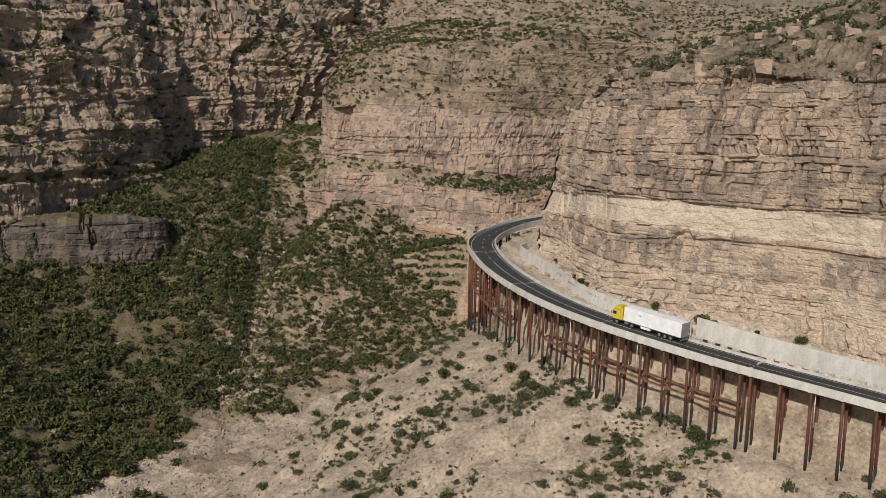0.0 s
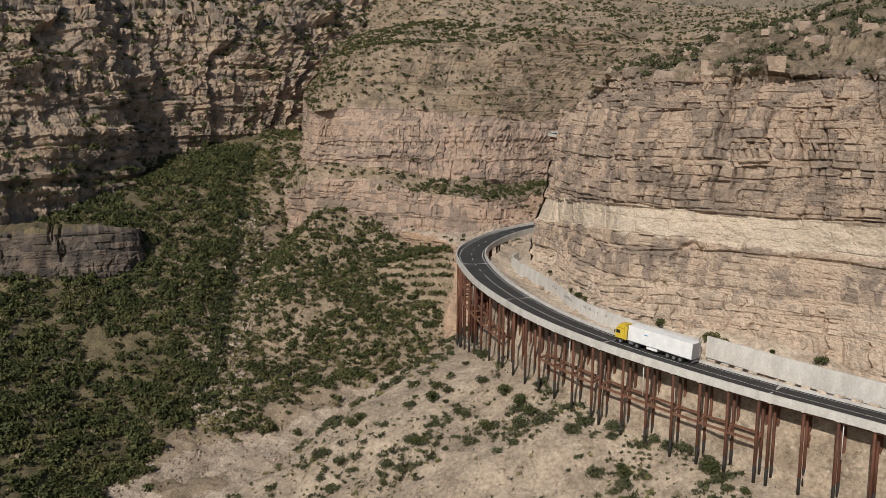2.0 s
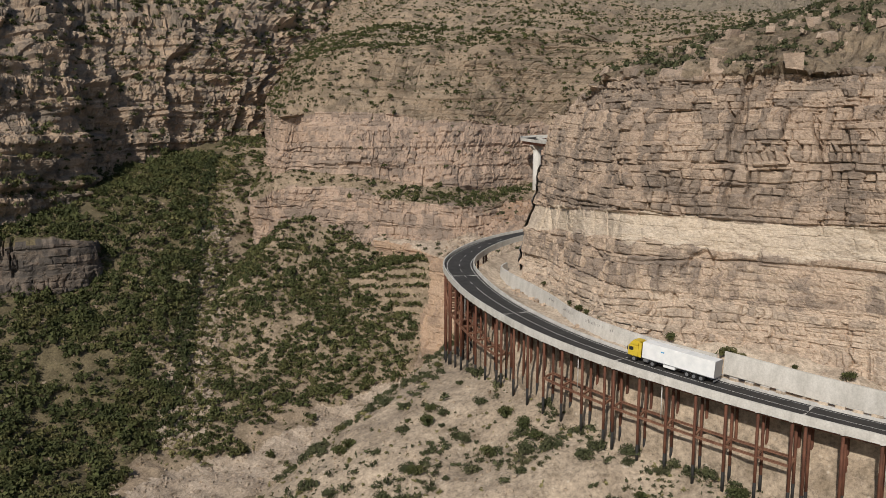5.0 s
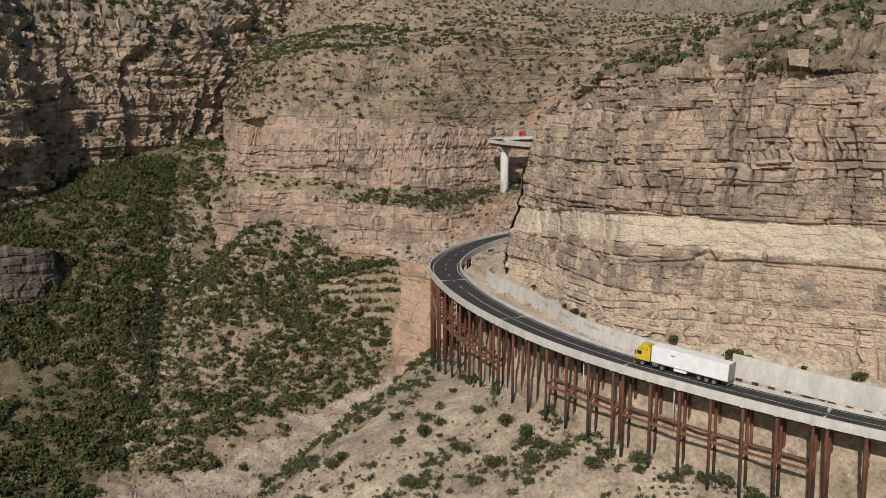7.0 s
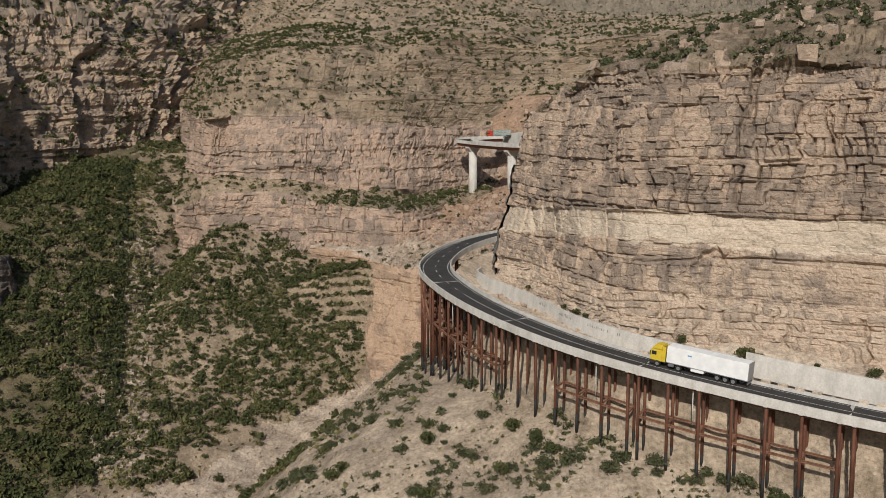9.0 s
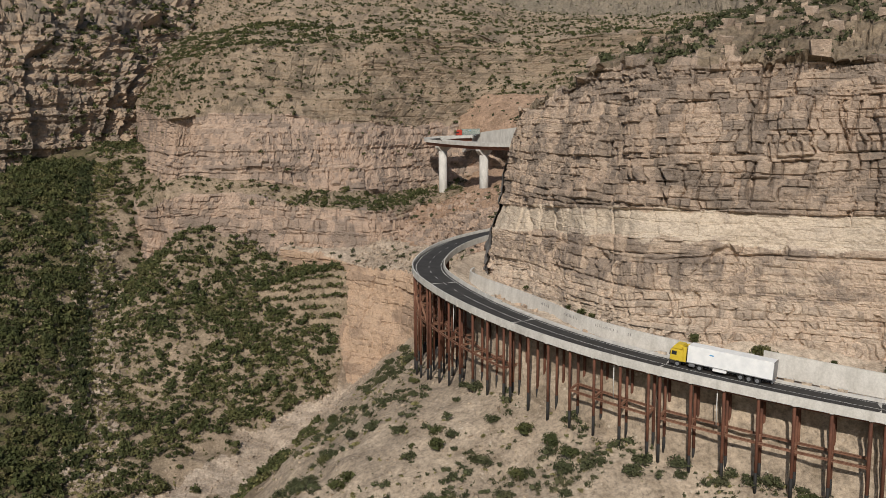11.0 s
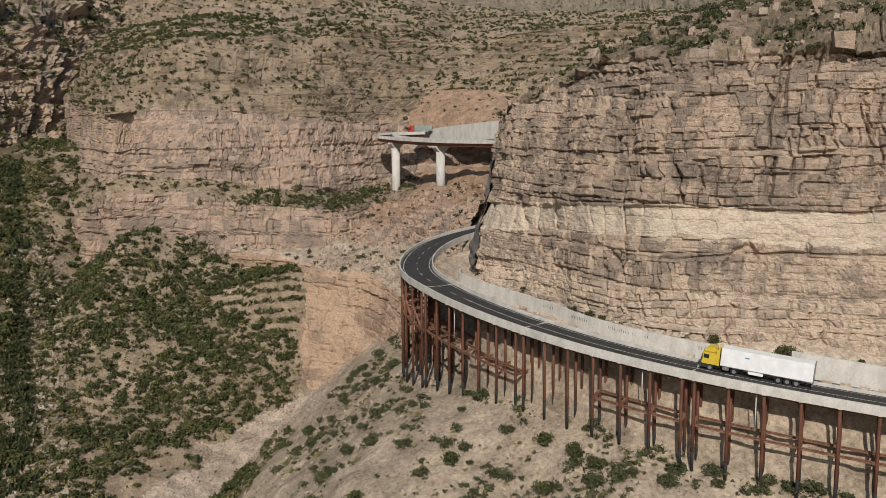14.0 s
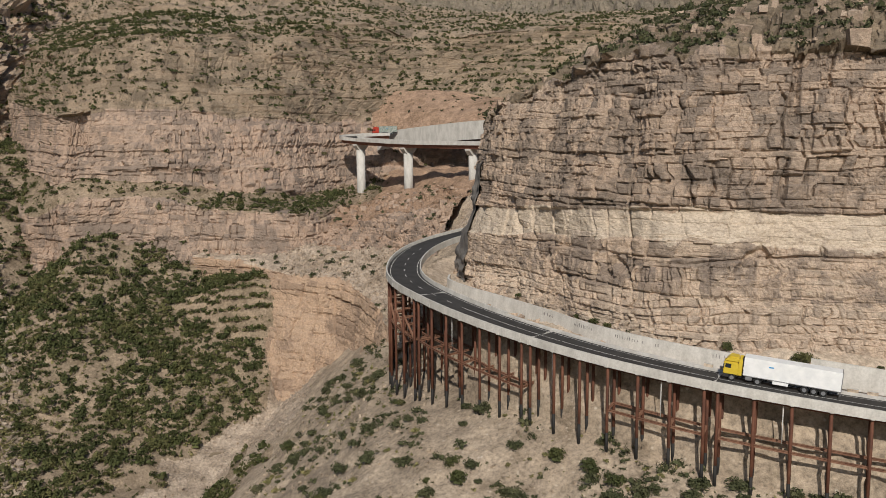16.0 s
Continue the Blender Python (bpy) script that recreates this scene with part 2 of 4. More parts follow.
def fractal(x, y, z=0.0, octaves=4, seed=0, gain=0.5):
    out, amp, f = 0, 1.0, 1.0
    for o in range(octaves):
        out = out + amp * value_noise(x * f, y * f, np.asarray(z) * f, seed + o)
        amp, f = amp * gain, f * 2.03
    return out


def line(points, u, chord=False):
    """Places along a guide line at the shares u, smooth through its points."""
    P = np.array(points, float)
    k = np.linspace(0, 1, len(P))
    if chord:
        k = np.r_[0, np.cumsum(np.linalg.norm(np.diff(P, axis=0), axis=1))]
        k /= k[-1]
    d = np.gradient(P, k, axis=0)
    i = np.clip(np.searchsorted(k, u, "right") - 1, 0, len(P) - 2)
    h = (k[i + 1] - k[i])[:, None]
    s = ((u - k[i])[:, None]) / h
    return ((1 + 2 * s) * (1 - s) ** 2 * P[i] + s * (1 - s) ** 2 * h * d[i] + s * s * (3 - 2 * s) * P[i + 1] + s * s * (s - 1) * h * d[i + 1])


def blocks(s, z, bed=1.6, width=3.0, seed=0, crack=0.3):
    """Bedded, jointed rock: how far each block stands out (0 to 1), how near a point is to a joint, and a tone for each block."""
    one = np.ones(np.shape(s))
    warp = z + 0.9 * value_noise(s / 23.0, z / 9.0, seed=seed) + 0.28 * value_noise(s / 5.0, z / 4.0, seed=seed + 9) + 0.012 * s
    warp = warp + 0.5 * bed * value_noise(warp / (2.4 * bed), 0 * s, seed=seed + 19)      # beds of uneven thickness
    row = np.floor(warp / bed)
    merged = hash01(row + 9000, one * (seed + 1)) > 0.5      # some beds are twice as thick
    row = row - merged
    wide = width * (0.4 + 2.1 * hash01(row + 9000, one * (seed + 2)) ** 1.5)
    shift = 40 * hash01(row + 9000, one * (seed + 3))
    sj = s + 0.7 * value_noise(s / 2.5, z / 1.7, seed=seed + 4) + 0.9 * value_noise(s / 13.0, z / 7.0, seed=seed + 14)
    col = np.floor((sj + shift) / wide)
    h = hash01(row + 9000, col + 9000, one * (seed + 5))
    out = 0.35 * h + 0.65 * np.clip((h - 0.62) / 0.3, 0, 1)
    bedout = hash01(row + 9000, one * (seed + 6))
    fs = ((sj + shift) / wide - col) * wide
    fz = (warp / bed - row) * bed
    high = bed * (1 + (hash01(row + 1 + 9000, one * (seed + 1)) > 0.5))
    # joints open and close along their way
    open_v = np.clip(1.7 * hash01(row + 9000, col + (fs > wide / 2) + 9000, one * (seed + 15)) - 0.6, 0, 1)
    open_h = np.clip(0.42 + 0.9 * value_noise(s / 7.0, row + (fz > high / 2), seed=seed + 16), 0, 1)
    up_down = open_v * np.clip(1 - np.minimum(fs, wide - fs) / crack, 0, 1)
    level = open_h * np.clip(1 - 1.5 * np.minimum(fz, np.abs(high - fz)) / crack, 0, 1)
    lean = 0.3 * (hash01(row + 9000, col + 9000, one * (seed + 11)) - 0.5) * (fs / wide - 0.5)
    return 0.62 * out + 0.30 * bedout + lean, np.maximum(up_down, level), hash01(row + 9000, col + 9000, one * (seed + 12))


def loft(name, lines, steps, nu, material, depth, bed=1.6, width=3.0, rough=1.0, seed=0, big=2.0, crack=0.3, stairs=0.0, stair_from=0, flip=1.0, ribs=0.0, facets=None, ledges=0.0):
    """A rock or slope surface through guide lines; depth: how far the blocks stand out, from strip to strip."""
    u = np.linspace(0, 1, nu)
    L = [line(p, u) for p in lines]
    rows, dep, strip = [], [], []
    for k, (n, d) in enumerate(zip(steps, depth)):
        for j in range(n + (k == len(steps) - 1)):
            f = j / n
            rows.append(L[k] * (1 - f) + L[k + 1] * f)
            dep.append(d)
            strip.append(k)
    P = np.stack(rows, 1)
    dep = np.array(dep)
    dep = np.convolve(np.pad(dep, 1, "edge"), (0.25, 0.5, 0.25), "valid")
    du, dv = np.gradient(P, axis=0), np.gradient(P, axis=1)
    N = np.cross(du, dv)
    N *= flip / (np.linalg.norm(N, axis=-1, keepdims=True) + 1e-9)
    s = np.cumsum(np.linalg.norm(du[:, :, :2], axis=-1), 0).mean(1)[:, None] + 0 * P[..., 0]
    # the joints break off in places, so that plain faces are left
    wild = value_noise(P[..., 0] / 9 + P[..., 1] / 9, P[..., 2] / 6, seed=seed + 60)
    out, joint, tone = blocks(s, P[..., 2], bed, width, seed, crack)
    out2, joint2, tone2 = blocks(s + 11, P[..., 2], bed * 3.1, width * 3.4, seed + 50, crack * 1.4)
    out3, joint3, tone3 = blocks(s + 5, P[..., 2], bed * 0.42, width * 0.4, seed + 80, crack * 0.6)
    wob = fractal(P[..., 0] / 19, P[..., 1] / 19, P[..., 2] / 19, 4, seed + 20) * big
    fine = fractal(P[..., 0] / 1.5, P[..., 1] / 1.5, P[..., 2] / 1.0, 3, seed + 30) * 0.13 * rough
    k1 = np.clip(0.75 + 0.8 * wild, 0.15, 1.2)
    # upright fractures and rounded buttresses
    rib = fractal(s / 7.0, P[..., 2] / 30, 0.0, 3, seed + 35)
    wob = wob + ribs * (rib - 1.6 * np.clip(1 - np.abs(rib + 0.25) / 0.09, 0, 1) * (wild > -0.2))
    recess = np.clip(dep, 0.2, 1.5)[None]
    d = dep[None] * (k1 * 0.75 * out + 0.8 * out2) - recess * (0.60 * k1 * joint + 0.85 * joint2 * (wild > -0.3)) + recess * (0.26 * out3 - 0.24 * joint3) * np.clip(0.7 - 0.8 * wild, 0, 1) + wob + fine
    if facets:
        # buttresses: broad faces turned one way, each ending in a sharp step
        for length, deep, k in ((facets[0], facets[1], 0), (facets[0] * 0.31, facets[1] * 0.3, 1)):
            d = d + deep * ((s / length + 0.6 * value_noise(s / length, P[..., 2] / (0.75 * length), seed=seed + 90 + k) + 0.37) % 1.0 - 0.5)
    if ledges:
        level = P[..., 2] + 1.2 * value_noise(s / 26.0, P[..., 2] / 14, seed=seed + 95)
        d = d + ledges * (hash01(np.floor(level / 3.1) + 9000, np.full(s.shape, seed + 96)) - 0.5)
    Q = P + N * d[..., None]
    if stairs:
        # weathered ledges: slopes break into risers and treads
        lift = P[..., 2] + 1.6 * fractal(P[..., 0] / 31, P[..., 1] / 31, 0.0, 3, seed + 70)
        part_ = (lift / stairs) % 1.0
        flat = np.hypot(N[..., 0], N[..., 1]) + 1e-6
        run = stairs * np.clip(np.abs(N[..., 2]) / flat, 0, 2.2)
        give = np.clip(0.55 + 0.9 * value_noise(P[..., 0] / 21 + 3, P[..., 1] / 21, P[..., 2] / 9, seed + 71), 0, 1) * (np.array(strip) >= stair_from)[None]
        Q[..., 0] += N[..., 0] / flat * run * part_ * 0.8 * give
        Q[..., 1] += N[..., 1] / flat * run * part_ * 0.8 * give
    ob = grid_object(name, Q, material, False, None, 0.6 * tone + 0.4 * tone2)
    return ob, Q, np.array(strip)


def strip_materials(ob, strip, nu, extra, picks, wander=5.0):
    """Gives strips of a loft their own material: picks maps a strip to a slot."""
    for m in extra:
        ob.data.materials.append(m)
    row = np.array([picks.get(int(k), 0) for k in strip])
    shift = np.round(wander * fractal(np.arange(nu - 1) / 37.0, np.zeros(nu - 1), octaves=4, seed=91)).astype(int)
    at = np.clip(np.arange(len(strip) - 1)[None] + shift[:, None], 0, len(strip) - 1)
    ob.data.polygons.foreach_set("material_index", row[at].astype(np.int32).reshape(-1))


def smax(a, b, k):
    h = np.clip(0.5 + 0.5 * (a - b) / k, 0, 1)
    return b + (a - b) * h + k * h * (1 - h)


def smin(a, b, k):
    return -smax(-a, -b, k)


# ---------- the road's line ----------
ROAD = [(155, 83, -6.0), (130, 91, -4.5), (105, 98.8, -3.0), (80, 107.2, -1.5), (68.2, 110.9, -0.75), (53.2, 117.3, 0.15), (39, 123.8, 1.3), (24.3, 133.6, 2.5), (12.6, 144.7, 3.55),
        (4.3, 153.9, 4.55), (-1.8, 162.5, 5.25), (-7.2, 171.3, 6.05), (-10.8, 178.5, 6.6), (-13.2, 187, 7.1), (-13.9, 197, 7.7), (-12.9, 208, 8.4), (-10.3, 218.5, 9.0), (-6, 228, 9.6),
        (0.5, 238, 10.2), (10, 249, 10.9), (24, 259, 11.7)]


def arc_line(points, step):
    P = line(points, np.linspace(0, 1, 1500), True)
    s = np.r_[0, np.cumsum(np.linalg.norm(np.diff(P, axis=0), axis=1))]
    q = np.arange(0, s[-1], step)
    P = np.stack([np.interp(q, s, P[:, k]) for k in range(3)], 1)
    T = np.gradient(P, axis=0)
    T[:, 2] = 0
    T /= np.linalg.norm(T, axis=1, keepdims=True)
    return P, np.stack([T[:, 1], -T[:, 0], 0 * T[:, 0]], 1), q     # places, inward normals, distances


EDGE, INWARD, ALONG = arc_line([(x, y, z + 0.3) for x, y, z in ROAD], 1.0)      # outer top line of the carriageway


def sweep(name, prof, material, P=None, N=None, parent=None, closed=True, smooth=False):
    """Sweeps a profile of (inward, up) along the road."""
    P, N = (EDGE if P is None else P), (INWARD if N is None else N)
    prof = list(prof) + ([prof[0]] if closed else [])
    G = np.stack([P + N * a + np.array([0, 0, b]) for a, b in prof], 1)
    return grid_object(name, G, material, smooth, parent)


def road_distance(x, y):
    """Signed distance from the road's outer edge (outwards positive) and its height there."""
    best, z, side = np.full(x.shape, 1e9), np.zeros(x.shape), np.zeros(x.shape)
    for p, n in zip(EDGE[::3], INWARD[::3]):
        d = np.hypot(x - p[0], y - p[1])
        m = d < best
        best = np.where(m, d, best)
        z = np.where(m, p[2], z)
        side = np.where(m, -((x - p[0]) * n[0] + (y - p[1]) * n[1]), side)
    return np.where(side > 0, best, -best), z


def ground_height(x, y):
    near = smin(0.281 * x + 0.402 * y - 73.0 - 0.17 * np.maximum(0, x - 28), 0.414 * x + 0.069 * y - 25.0, 4.0)
    near = smin(near, -22 + 0.85 * (x + 18), 5.0)
    near = smin(near, 14.0 + 0 * x, 4.0)
    spur = -0.363 * x + 0.671 * y - 274.4
    spur = smin(spur, -62 - 2.4 * (x + 62) + 0.7 * (y - 290), 2.0)
    spur = smin(spur, -40 + 0.55 * (y - 285) + 0.75 * (x + 158), 3.0)
    spur = smin(spur, 2 + 0 * x, 3.0)
    left = -0.42 * x + 0.36 * y - 200.0
    left = smin(left, 10 + 0.22 * (y - 330), 5.0)
    left = smax(left, -78 - 0.42 * (x + 128) + 0.08 * (y - 150), 3.0)
    left = left - 16 * np.clip((x + 175) / 30, 0, 1) * np.clip((y - 250) / 60, 0, 1)
    ravine = -17 + 0.25 * (y - 308) + 0.1 * (x + 38) + 0.5 * np.maximum(0, x + 35)
    ravine = smin(ravine, -60 + 3.0 * (y - 303 + 0.9 * np.maximum(0, x + 48)), 2.0)
    ravine = smin(ravine, -15 + 0.9 * (x + 92), 3.0)
    ravine = smin(ravine, 20 + 0 * x, 3.0)
    river = np.where(y > 248, -60 + 0.27 * (y - 285), -70 + 0.09 * (y - 248)) + 0 * x
    river = smin(river, -58 + 0 * x, 2.0)
    g = smax(smax(spur, left, 4.0), near, 3.0)
    g = smax(g, -62 + 0.25 * (y - 234) - 0.25 * (x + 126), 3.0)
    g = smax(smax(g, ravine, 2.0), river, 1.5)
    return g, river


# ---------- ground ----------
gx, gy = np.meshgrid(np.r_[np.arange(-700, -300, 20.0), np.arange(-300, 130, 1.25), np.arange(130, 600, 20.0)], np.r_[np.arange(-400, 40, 16.0), np.arange(40, 436, 1.25)], indexing="ij")
gz, river_z = ground_height(gx, gy)
gd, rz = road_distance(gx, gy)
bend = np.clip((gy - 168) / 14, 0, 1)
shelf = rz - 0.5 - 2.3 * np.clip((-gd - 9) / 5, 0, 1) - 1.6 * bend + np.clip(-gd - 19.5, 0, 4) * 0.65
inside = (gd < -8.0) & (gy < 262) & (gx > -40)
gz = np.where(inside, smin(shelf, 7.0 + 0 * gz, 1.5), gz)
rugged = np.clip((np.abs(gd + 8) - 4) / 12, 0.05, 1)
gz = gz + rugged * (fractal(gx / 18, gy / 18, octaves=5, seed=3) * 1.7 - np.abs(fractal(gx / 9, gy / 9, octaves=4, seed=13)) * 1.5 + 0.5)
GROUND = np.stack([gx, gy, gz], -1)
ground = grid_object("ground", GROUND, SOIL_NEAR)
for m in (SOIL_FAR, SOIL_SPUR, GRAVEL, PALE_FILL, CUT_SOIL):
    ground.data.materials.append(m)
mx, my, mz, md, mr = [0.25 * (a[:-1, :-1] + a[1:, :-1] + a[:-1, 1:] + a[1:, 1:]) for a in (gx, gy, gz, gd, river_z)]
edge = 6 * fractal(mx / 15, my / 15, octaves=3, seed=40)
kind = np.where(mx + edge < -54, 2, 0)
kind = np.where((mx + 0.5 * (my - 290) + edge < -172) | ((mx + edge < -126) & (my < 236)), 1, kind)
kind = np.where((mz < mr + 1.0 + 0.25 * edge) & (mz < -40) & (my > 120) & (mx < -30), 3, kind)
kind = np.where((my > 236) & (my < 300) & (mx > -64) & (mx < -46) & (mz < -46) & (mx + 0.4 * (my - 270) > -76), 3, kind)
kind = np.where((my > 296) & (mx > -64) & (mx < 12) & (md > -6), 3, kind)
kind = np.where((my + 2 * edge > 326) & (mx > -62) & (mx < 60), 5, kind)
kind = np.where((md < -9.0) & (my < 262) & (mx > -40), 4, kind)
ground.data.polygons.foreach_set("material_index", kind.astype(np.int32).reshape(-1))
tagged(ground, "dry stony hillside and gravel river bed", "ground", kind="structure")

# ---------- rock ----------
BUTTE = [
    [(118, 126, -6), (100, 131, -5), (80, 138, -3), (57, 143, -1), (40, 147, 0), (27, 160, 1), (15, 180, 2), (5, 200, 3), (6, 225, 4), (30, 250, 5)],
    [(118, 127.4, 9), (100, 132.2, 9.5), (80, 139.4, 10), (57, 144.2, 10.5), (40.5, 147.5, 11), (27.5, 160.5, 10.5), (15.5, 180, 10), (5.4, 200.5, 9), (6.4, 225.5, 9), (30, 250, 9)],
    [(118, 128, 17.6), (100, 133, 18.1), (80, 140.5, 19), (57, 145, 19.6), (41, 148, 20.2), (28, 161, 19.4), (16, 180, 17.6), (6, 201, 15.8), (7, 226, 15), (30, 250, 15)],
    [(118, 129, 24.5), (100, 134, 24.8), (80, 141, 25), (57, 146, 25.2), (41, 149.5, 25.4), (28, 162, 24.6), (17, 181, 23), (8, 202, 21.4), (9, 227, 20), (30, 250, 20)],
    [(118, 132, 52), (100, 138, 52), (80, 143.5, 52), (60, 148.5, 52), (43, 152, 52), (33, 166, 53), (22, 184, 48), (12, 203, 43), (14, 228, 40), (32, 250, 40)],
    [(128, 160, 64), (110, 165, 64), (90, 170, 63), (72, 176, 62), (58, 182, 61), (48, 190, 60), (36, 200, 56), (26, 212, 52), (24, 232, 46), (40, 250, 44)],
    [(190, 260, 95), (160, 260, 95), (140, 260, 92), (120, 260, 88), (105, 260, 84), (90, 260, 80), (75, 260, 74), (60, 260, 66), (50, 262, 56), (50, 265, 50)],
]
butte, butte_p, butte_s = loft("cliff_butte", BUTTE, (64, 38, 34, 128, 26, 20), 960, ROCK_BUFF, (1.0, 1.3, 0.35, 1.5, 1.6, 0.8), 1.35, 2.3, seed=1, big=1.0, crack=0.3, stairs=2.2, stair_from=4, flip=-1.0, ribs=0.75, rough=1.5)
strip_materials(butte, butte_s, 960, (ROCK_CREAM, ROCK_UPPER, SOIL_TOP, ROCK_NEAR), {1: 4, 2: 1, 3: 2, 4: 3, 5: 3})
tagged(butte, "sheer buff limestone cliff in stepped beds above the road", "cliff", kind="structure")
MID = [
    [(-240, 475, 10), (-171, 350, -14), (-152, 333, -17), (-127, 333, -14), (-100, 333, -20), (-82, 333, -20), (-58, 333, -26), (-46, 345, -26), (-40, 372, -15), (-28, 395, -8), (0, 410, -2)],
    [(-243, 480, 26), (-170, 347, 7), (-150, 336, 12), (-122, 341, 13), (-100, 341, 10), (-82, 340, 8), (-61, 339, 7), (-52, 351, 5), (-46, 378, 3), (-30, 402, 5), (20, 415, 10)],
    [(-246, 485, 34), (-165, 357, 18), (-146, 345, 20), (-112, 349, 17), (-92, 357, 14), (-72, 370, 12), (-60, 395, 10), (-45, 422, 12), (-20, 430, 16), (30, 436, 20), (160, 470, 40)],
    [(-250, 495, 58), (-163, 361, 46), (-143, 352, 47), (-116, 362, 48), (-96, 376, 46), (-76, 395, 44), (-62, 420, 42), (-45, 445, 44), (-15, 458, 48), (35, 462, 50), (170, 500, 60)],
    [(-262, 545, 86), (-184, 420, 74), (-146, 388, 78), (-118, 392, 80), (-100, 408, 80), (-76, 430, 82), (-50, 460, 74), (-20, 485, 72), (20, 505, 74), (70, 520, 80), (190, 540, 85)],
    [(-300, 650, 120), (-212, 545, 106), (-155, 490, 104), (-110, 474, 98), (-81, 474, 96), (-50, 490, 96), (-20, 510, 92), (15, 522, 93), (60, 540, 98), (110, 560, 105), (230, 590, 108)],
    [(-420, 900, 250), (-260, 770, 195), (-180, 730, 180), (-130, 710, 165), (-90, 700, 152), (-50, 695, 142), (-10, 690, 131), (60, 700, 128), (130, 720, 130), (200, 740, 135), (330, 780, 140)],
]
mid, mid_p, mid_s = loft("cliff_mid", MID, (58, 18, 66, 80, 74, 46), 620, ROCK_MID, (2.0, 0.5, 2.3, 1.0, 1.0, 1.0), 1.9, 3.4, seed=2, big=1.6, crack=0.45, stairs=4.2, stair_from=3, ledges=1.1)
strip_materials(mid, mid_s, 620, (SOIL_SPUR, ROCK_GREY), {1: 1, 3: 2, 4: 2, 5: 2})
tagged(mid, "pinkish limestone hillside in two cliff steps with shrubs", "cliff", kind="structure")
LEFT = [
    [(-264, 90, -60), (-256, 170, -40), (-246, 225, -32), (-241, 265, -26), (-238, 300, -16), (-240, 322, -10), (-252, 336, -6), (-249, 372, -2), (-238, 420, 6), (-226, 480, 16)],
    [(-280, 90, 22), (-268, 170, 22), (-256, 225, 21), (-250, 265, 20), (-247, 300, 17), (-249, 324, 15), (-261, 338, 14), (-258, 374, 18), (-246, 424, 23), (-230, 486, 30)],
    [(-306, 90, 62), (-292, 170, 63), (-280, 230, 63), (-272, 270, 63), (-266, 306, 63), (-267, 328, 62), (-276, 346, 62), (-268, 384, 61), (-250, 436, 58), (-238, 520, 70)],
    [(-340, 90, 108), (-324, 170, 108), (-312, 232, 106), (-304, 275, 105), (-298, 320, 104), (-297, 350, 104), (-302, 372, 103), (-290, 410, 102), (-268, 460, 102), (-252, 640, 112)],
    [(-480, 90, 240), (-455, 170, 240), (-440, 240, 240), (-425, 290, 238), (-415, 330, 236), (-405, 370, 232), (-398, 410, 228), (-385, 460, 220), (-365, 560, 212), (-320, 880, 220)],
]
left, left_p, left_s = loft("cliff_left", LEFT, (30, 76, 66, 50), 600, ROCK_DARK, (1.4, 2.0, 2.0, 2.0), 2.0, 3.6, seed=3, big=2.4, crack=0.5, stairs=9.0, ribs=0.5, facets=(44.0, 6.0), ledges=3.0)
tagged(left, "dark weathered limestone mountainside with ledges and shrubs", "cliff", kind="structure")
OUTCROP = [
    [(-275, 185, -36), (-250, 208, -30), (-234, 222, -28), (-218, 236, -28), (-206, 248, -27), (-199, 262, -24), (-204, 276, -18), (-222, 288, -14)],
    [(-277, 187, -8), (-252, 210, -7), (-236, 224, -6), (-220, 238, -6), (-208, 250, -6), (-201, 264, -7), (-207, 278, -8), (-224, 290, -8)],
    [(-286, 196, -3), (-262, 222, -3), (-248, 238, -4), (-234, 252, -6), (-222, 264, -8), (-214, 272, -9), (-216, 284, -9), (-228, 294, -8)],
]
# this face catches the sun, so its shade is painted by a near-black rock colour
outcrop, outcrop_p, outcrop_s = loft("cliff_outcrop", OUTCROP, (48, 16), 240, ROCK_SHADED, (2.2, 0.6), 2.6, 5.0, seed=12, big=2.0, crack=0.6, ribs=1.2)
strip_materials(outcrop, outcrop_s, 240, (SOIL_FAR,), {1: 1}, 1.5)
tagged(outcrop, "jointed rock outcrop, coloured dark for shade, on the scrubby valley side", "cliff", kind="structure")
ORANGE = [
    [(-100, 334, -24), (-86, 326, -32), (-74, 309, -50), (-66, 298, -64), (-54, 293, -64), (-42, 286, -58), (-32, 270, -48), (-22, 240, -36), (-16, 212, -28)],
    [(-100, 336, -10), (-84, 331, -11), (-68, 323, -13), (-56, 314, -14), (-46, 308, -15), (-36, 302, -15), (-26, 282, -16), (-17, 250, -17), (-11, 216, -18)],
    [(-98, 346, -6), (-82, 345, -6), (-62, 343, -6), (-48, 336, -8), (-36, 330, -8), (-24, 322, -6), (-14, 296, -6), (-8, 262, -8), (-4, 222, -10)],
]
orange, orange_p, orange_s = loft("cliff_ravine", ORANGE, (100, 24), 360, ROCK_ORANGE, (1.6, 0.8), 2.0, 6.0, seed=6, big=1.8, crack=0.4, rough=2.0)
strip_materials(orange, orange_s, 360, (GRAVEL,), {1: 1}, 3.0)
tagged(orange, "smooth orange conglomerate ravine wall", "cliff", kind="structure")
GORGE = [
    [(-58, 345, -16), (-44, 334, -18), (-30, 322, -15), (-16, 308, -10), (-2, 290, -4)],
    [(-56, 352, -2), (-42, 347, 1), (-26, 338, 4), (-11, 326, 8), (4, 306, 11)],
    [(-54, 374, 3), (-38, 370, 7), (-20, 362, 13), (-5, 350, 17), (10, 326, 18)],
]
gorge, gorge_p, gorge_s = loft("cliff_gorge", GORGE, (64, 34), 280, ROCK_MID, (2.2, 0.9), 1.9, 4.0, seed=9, big=1.6, crack=0.4, stairs=2.6, ribs=0.6)
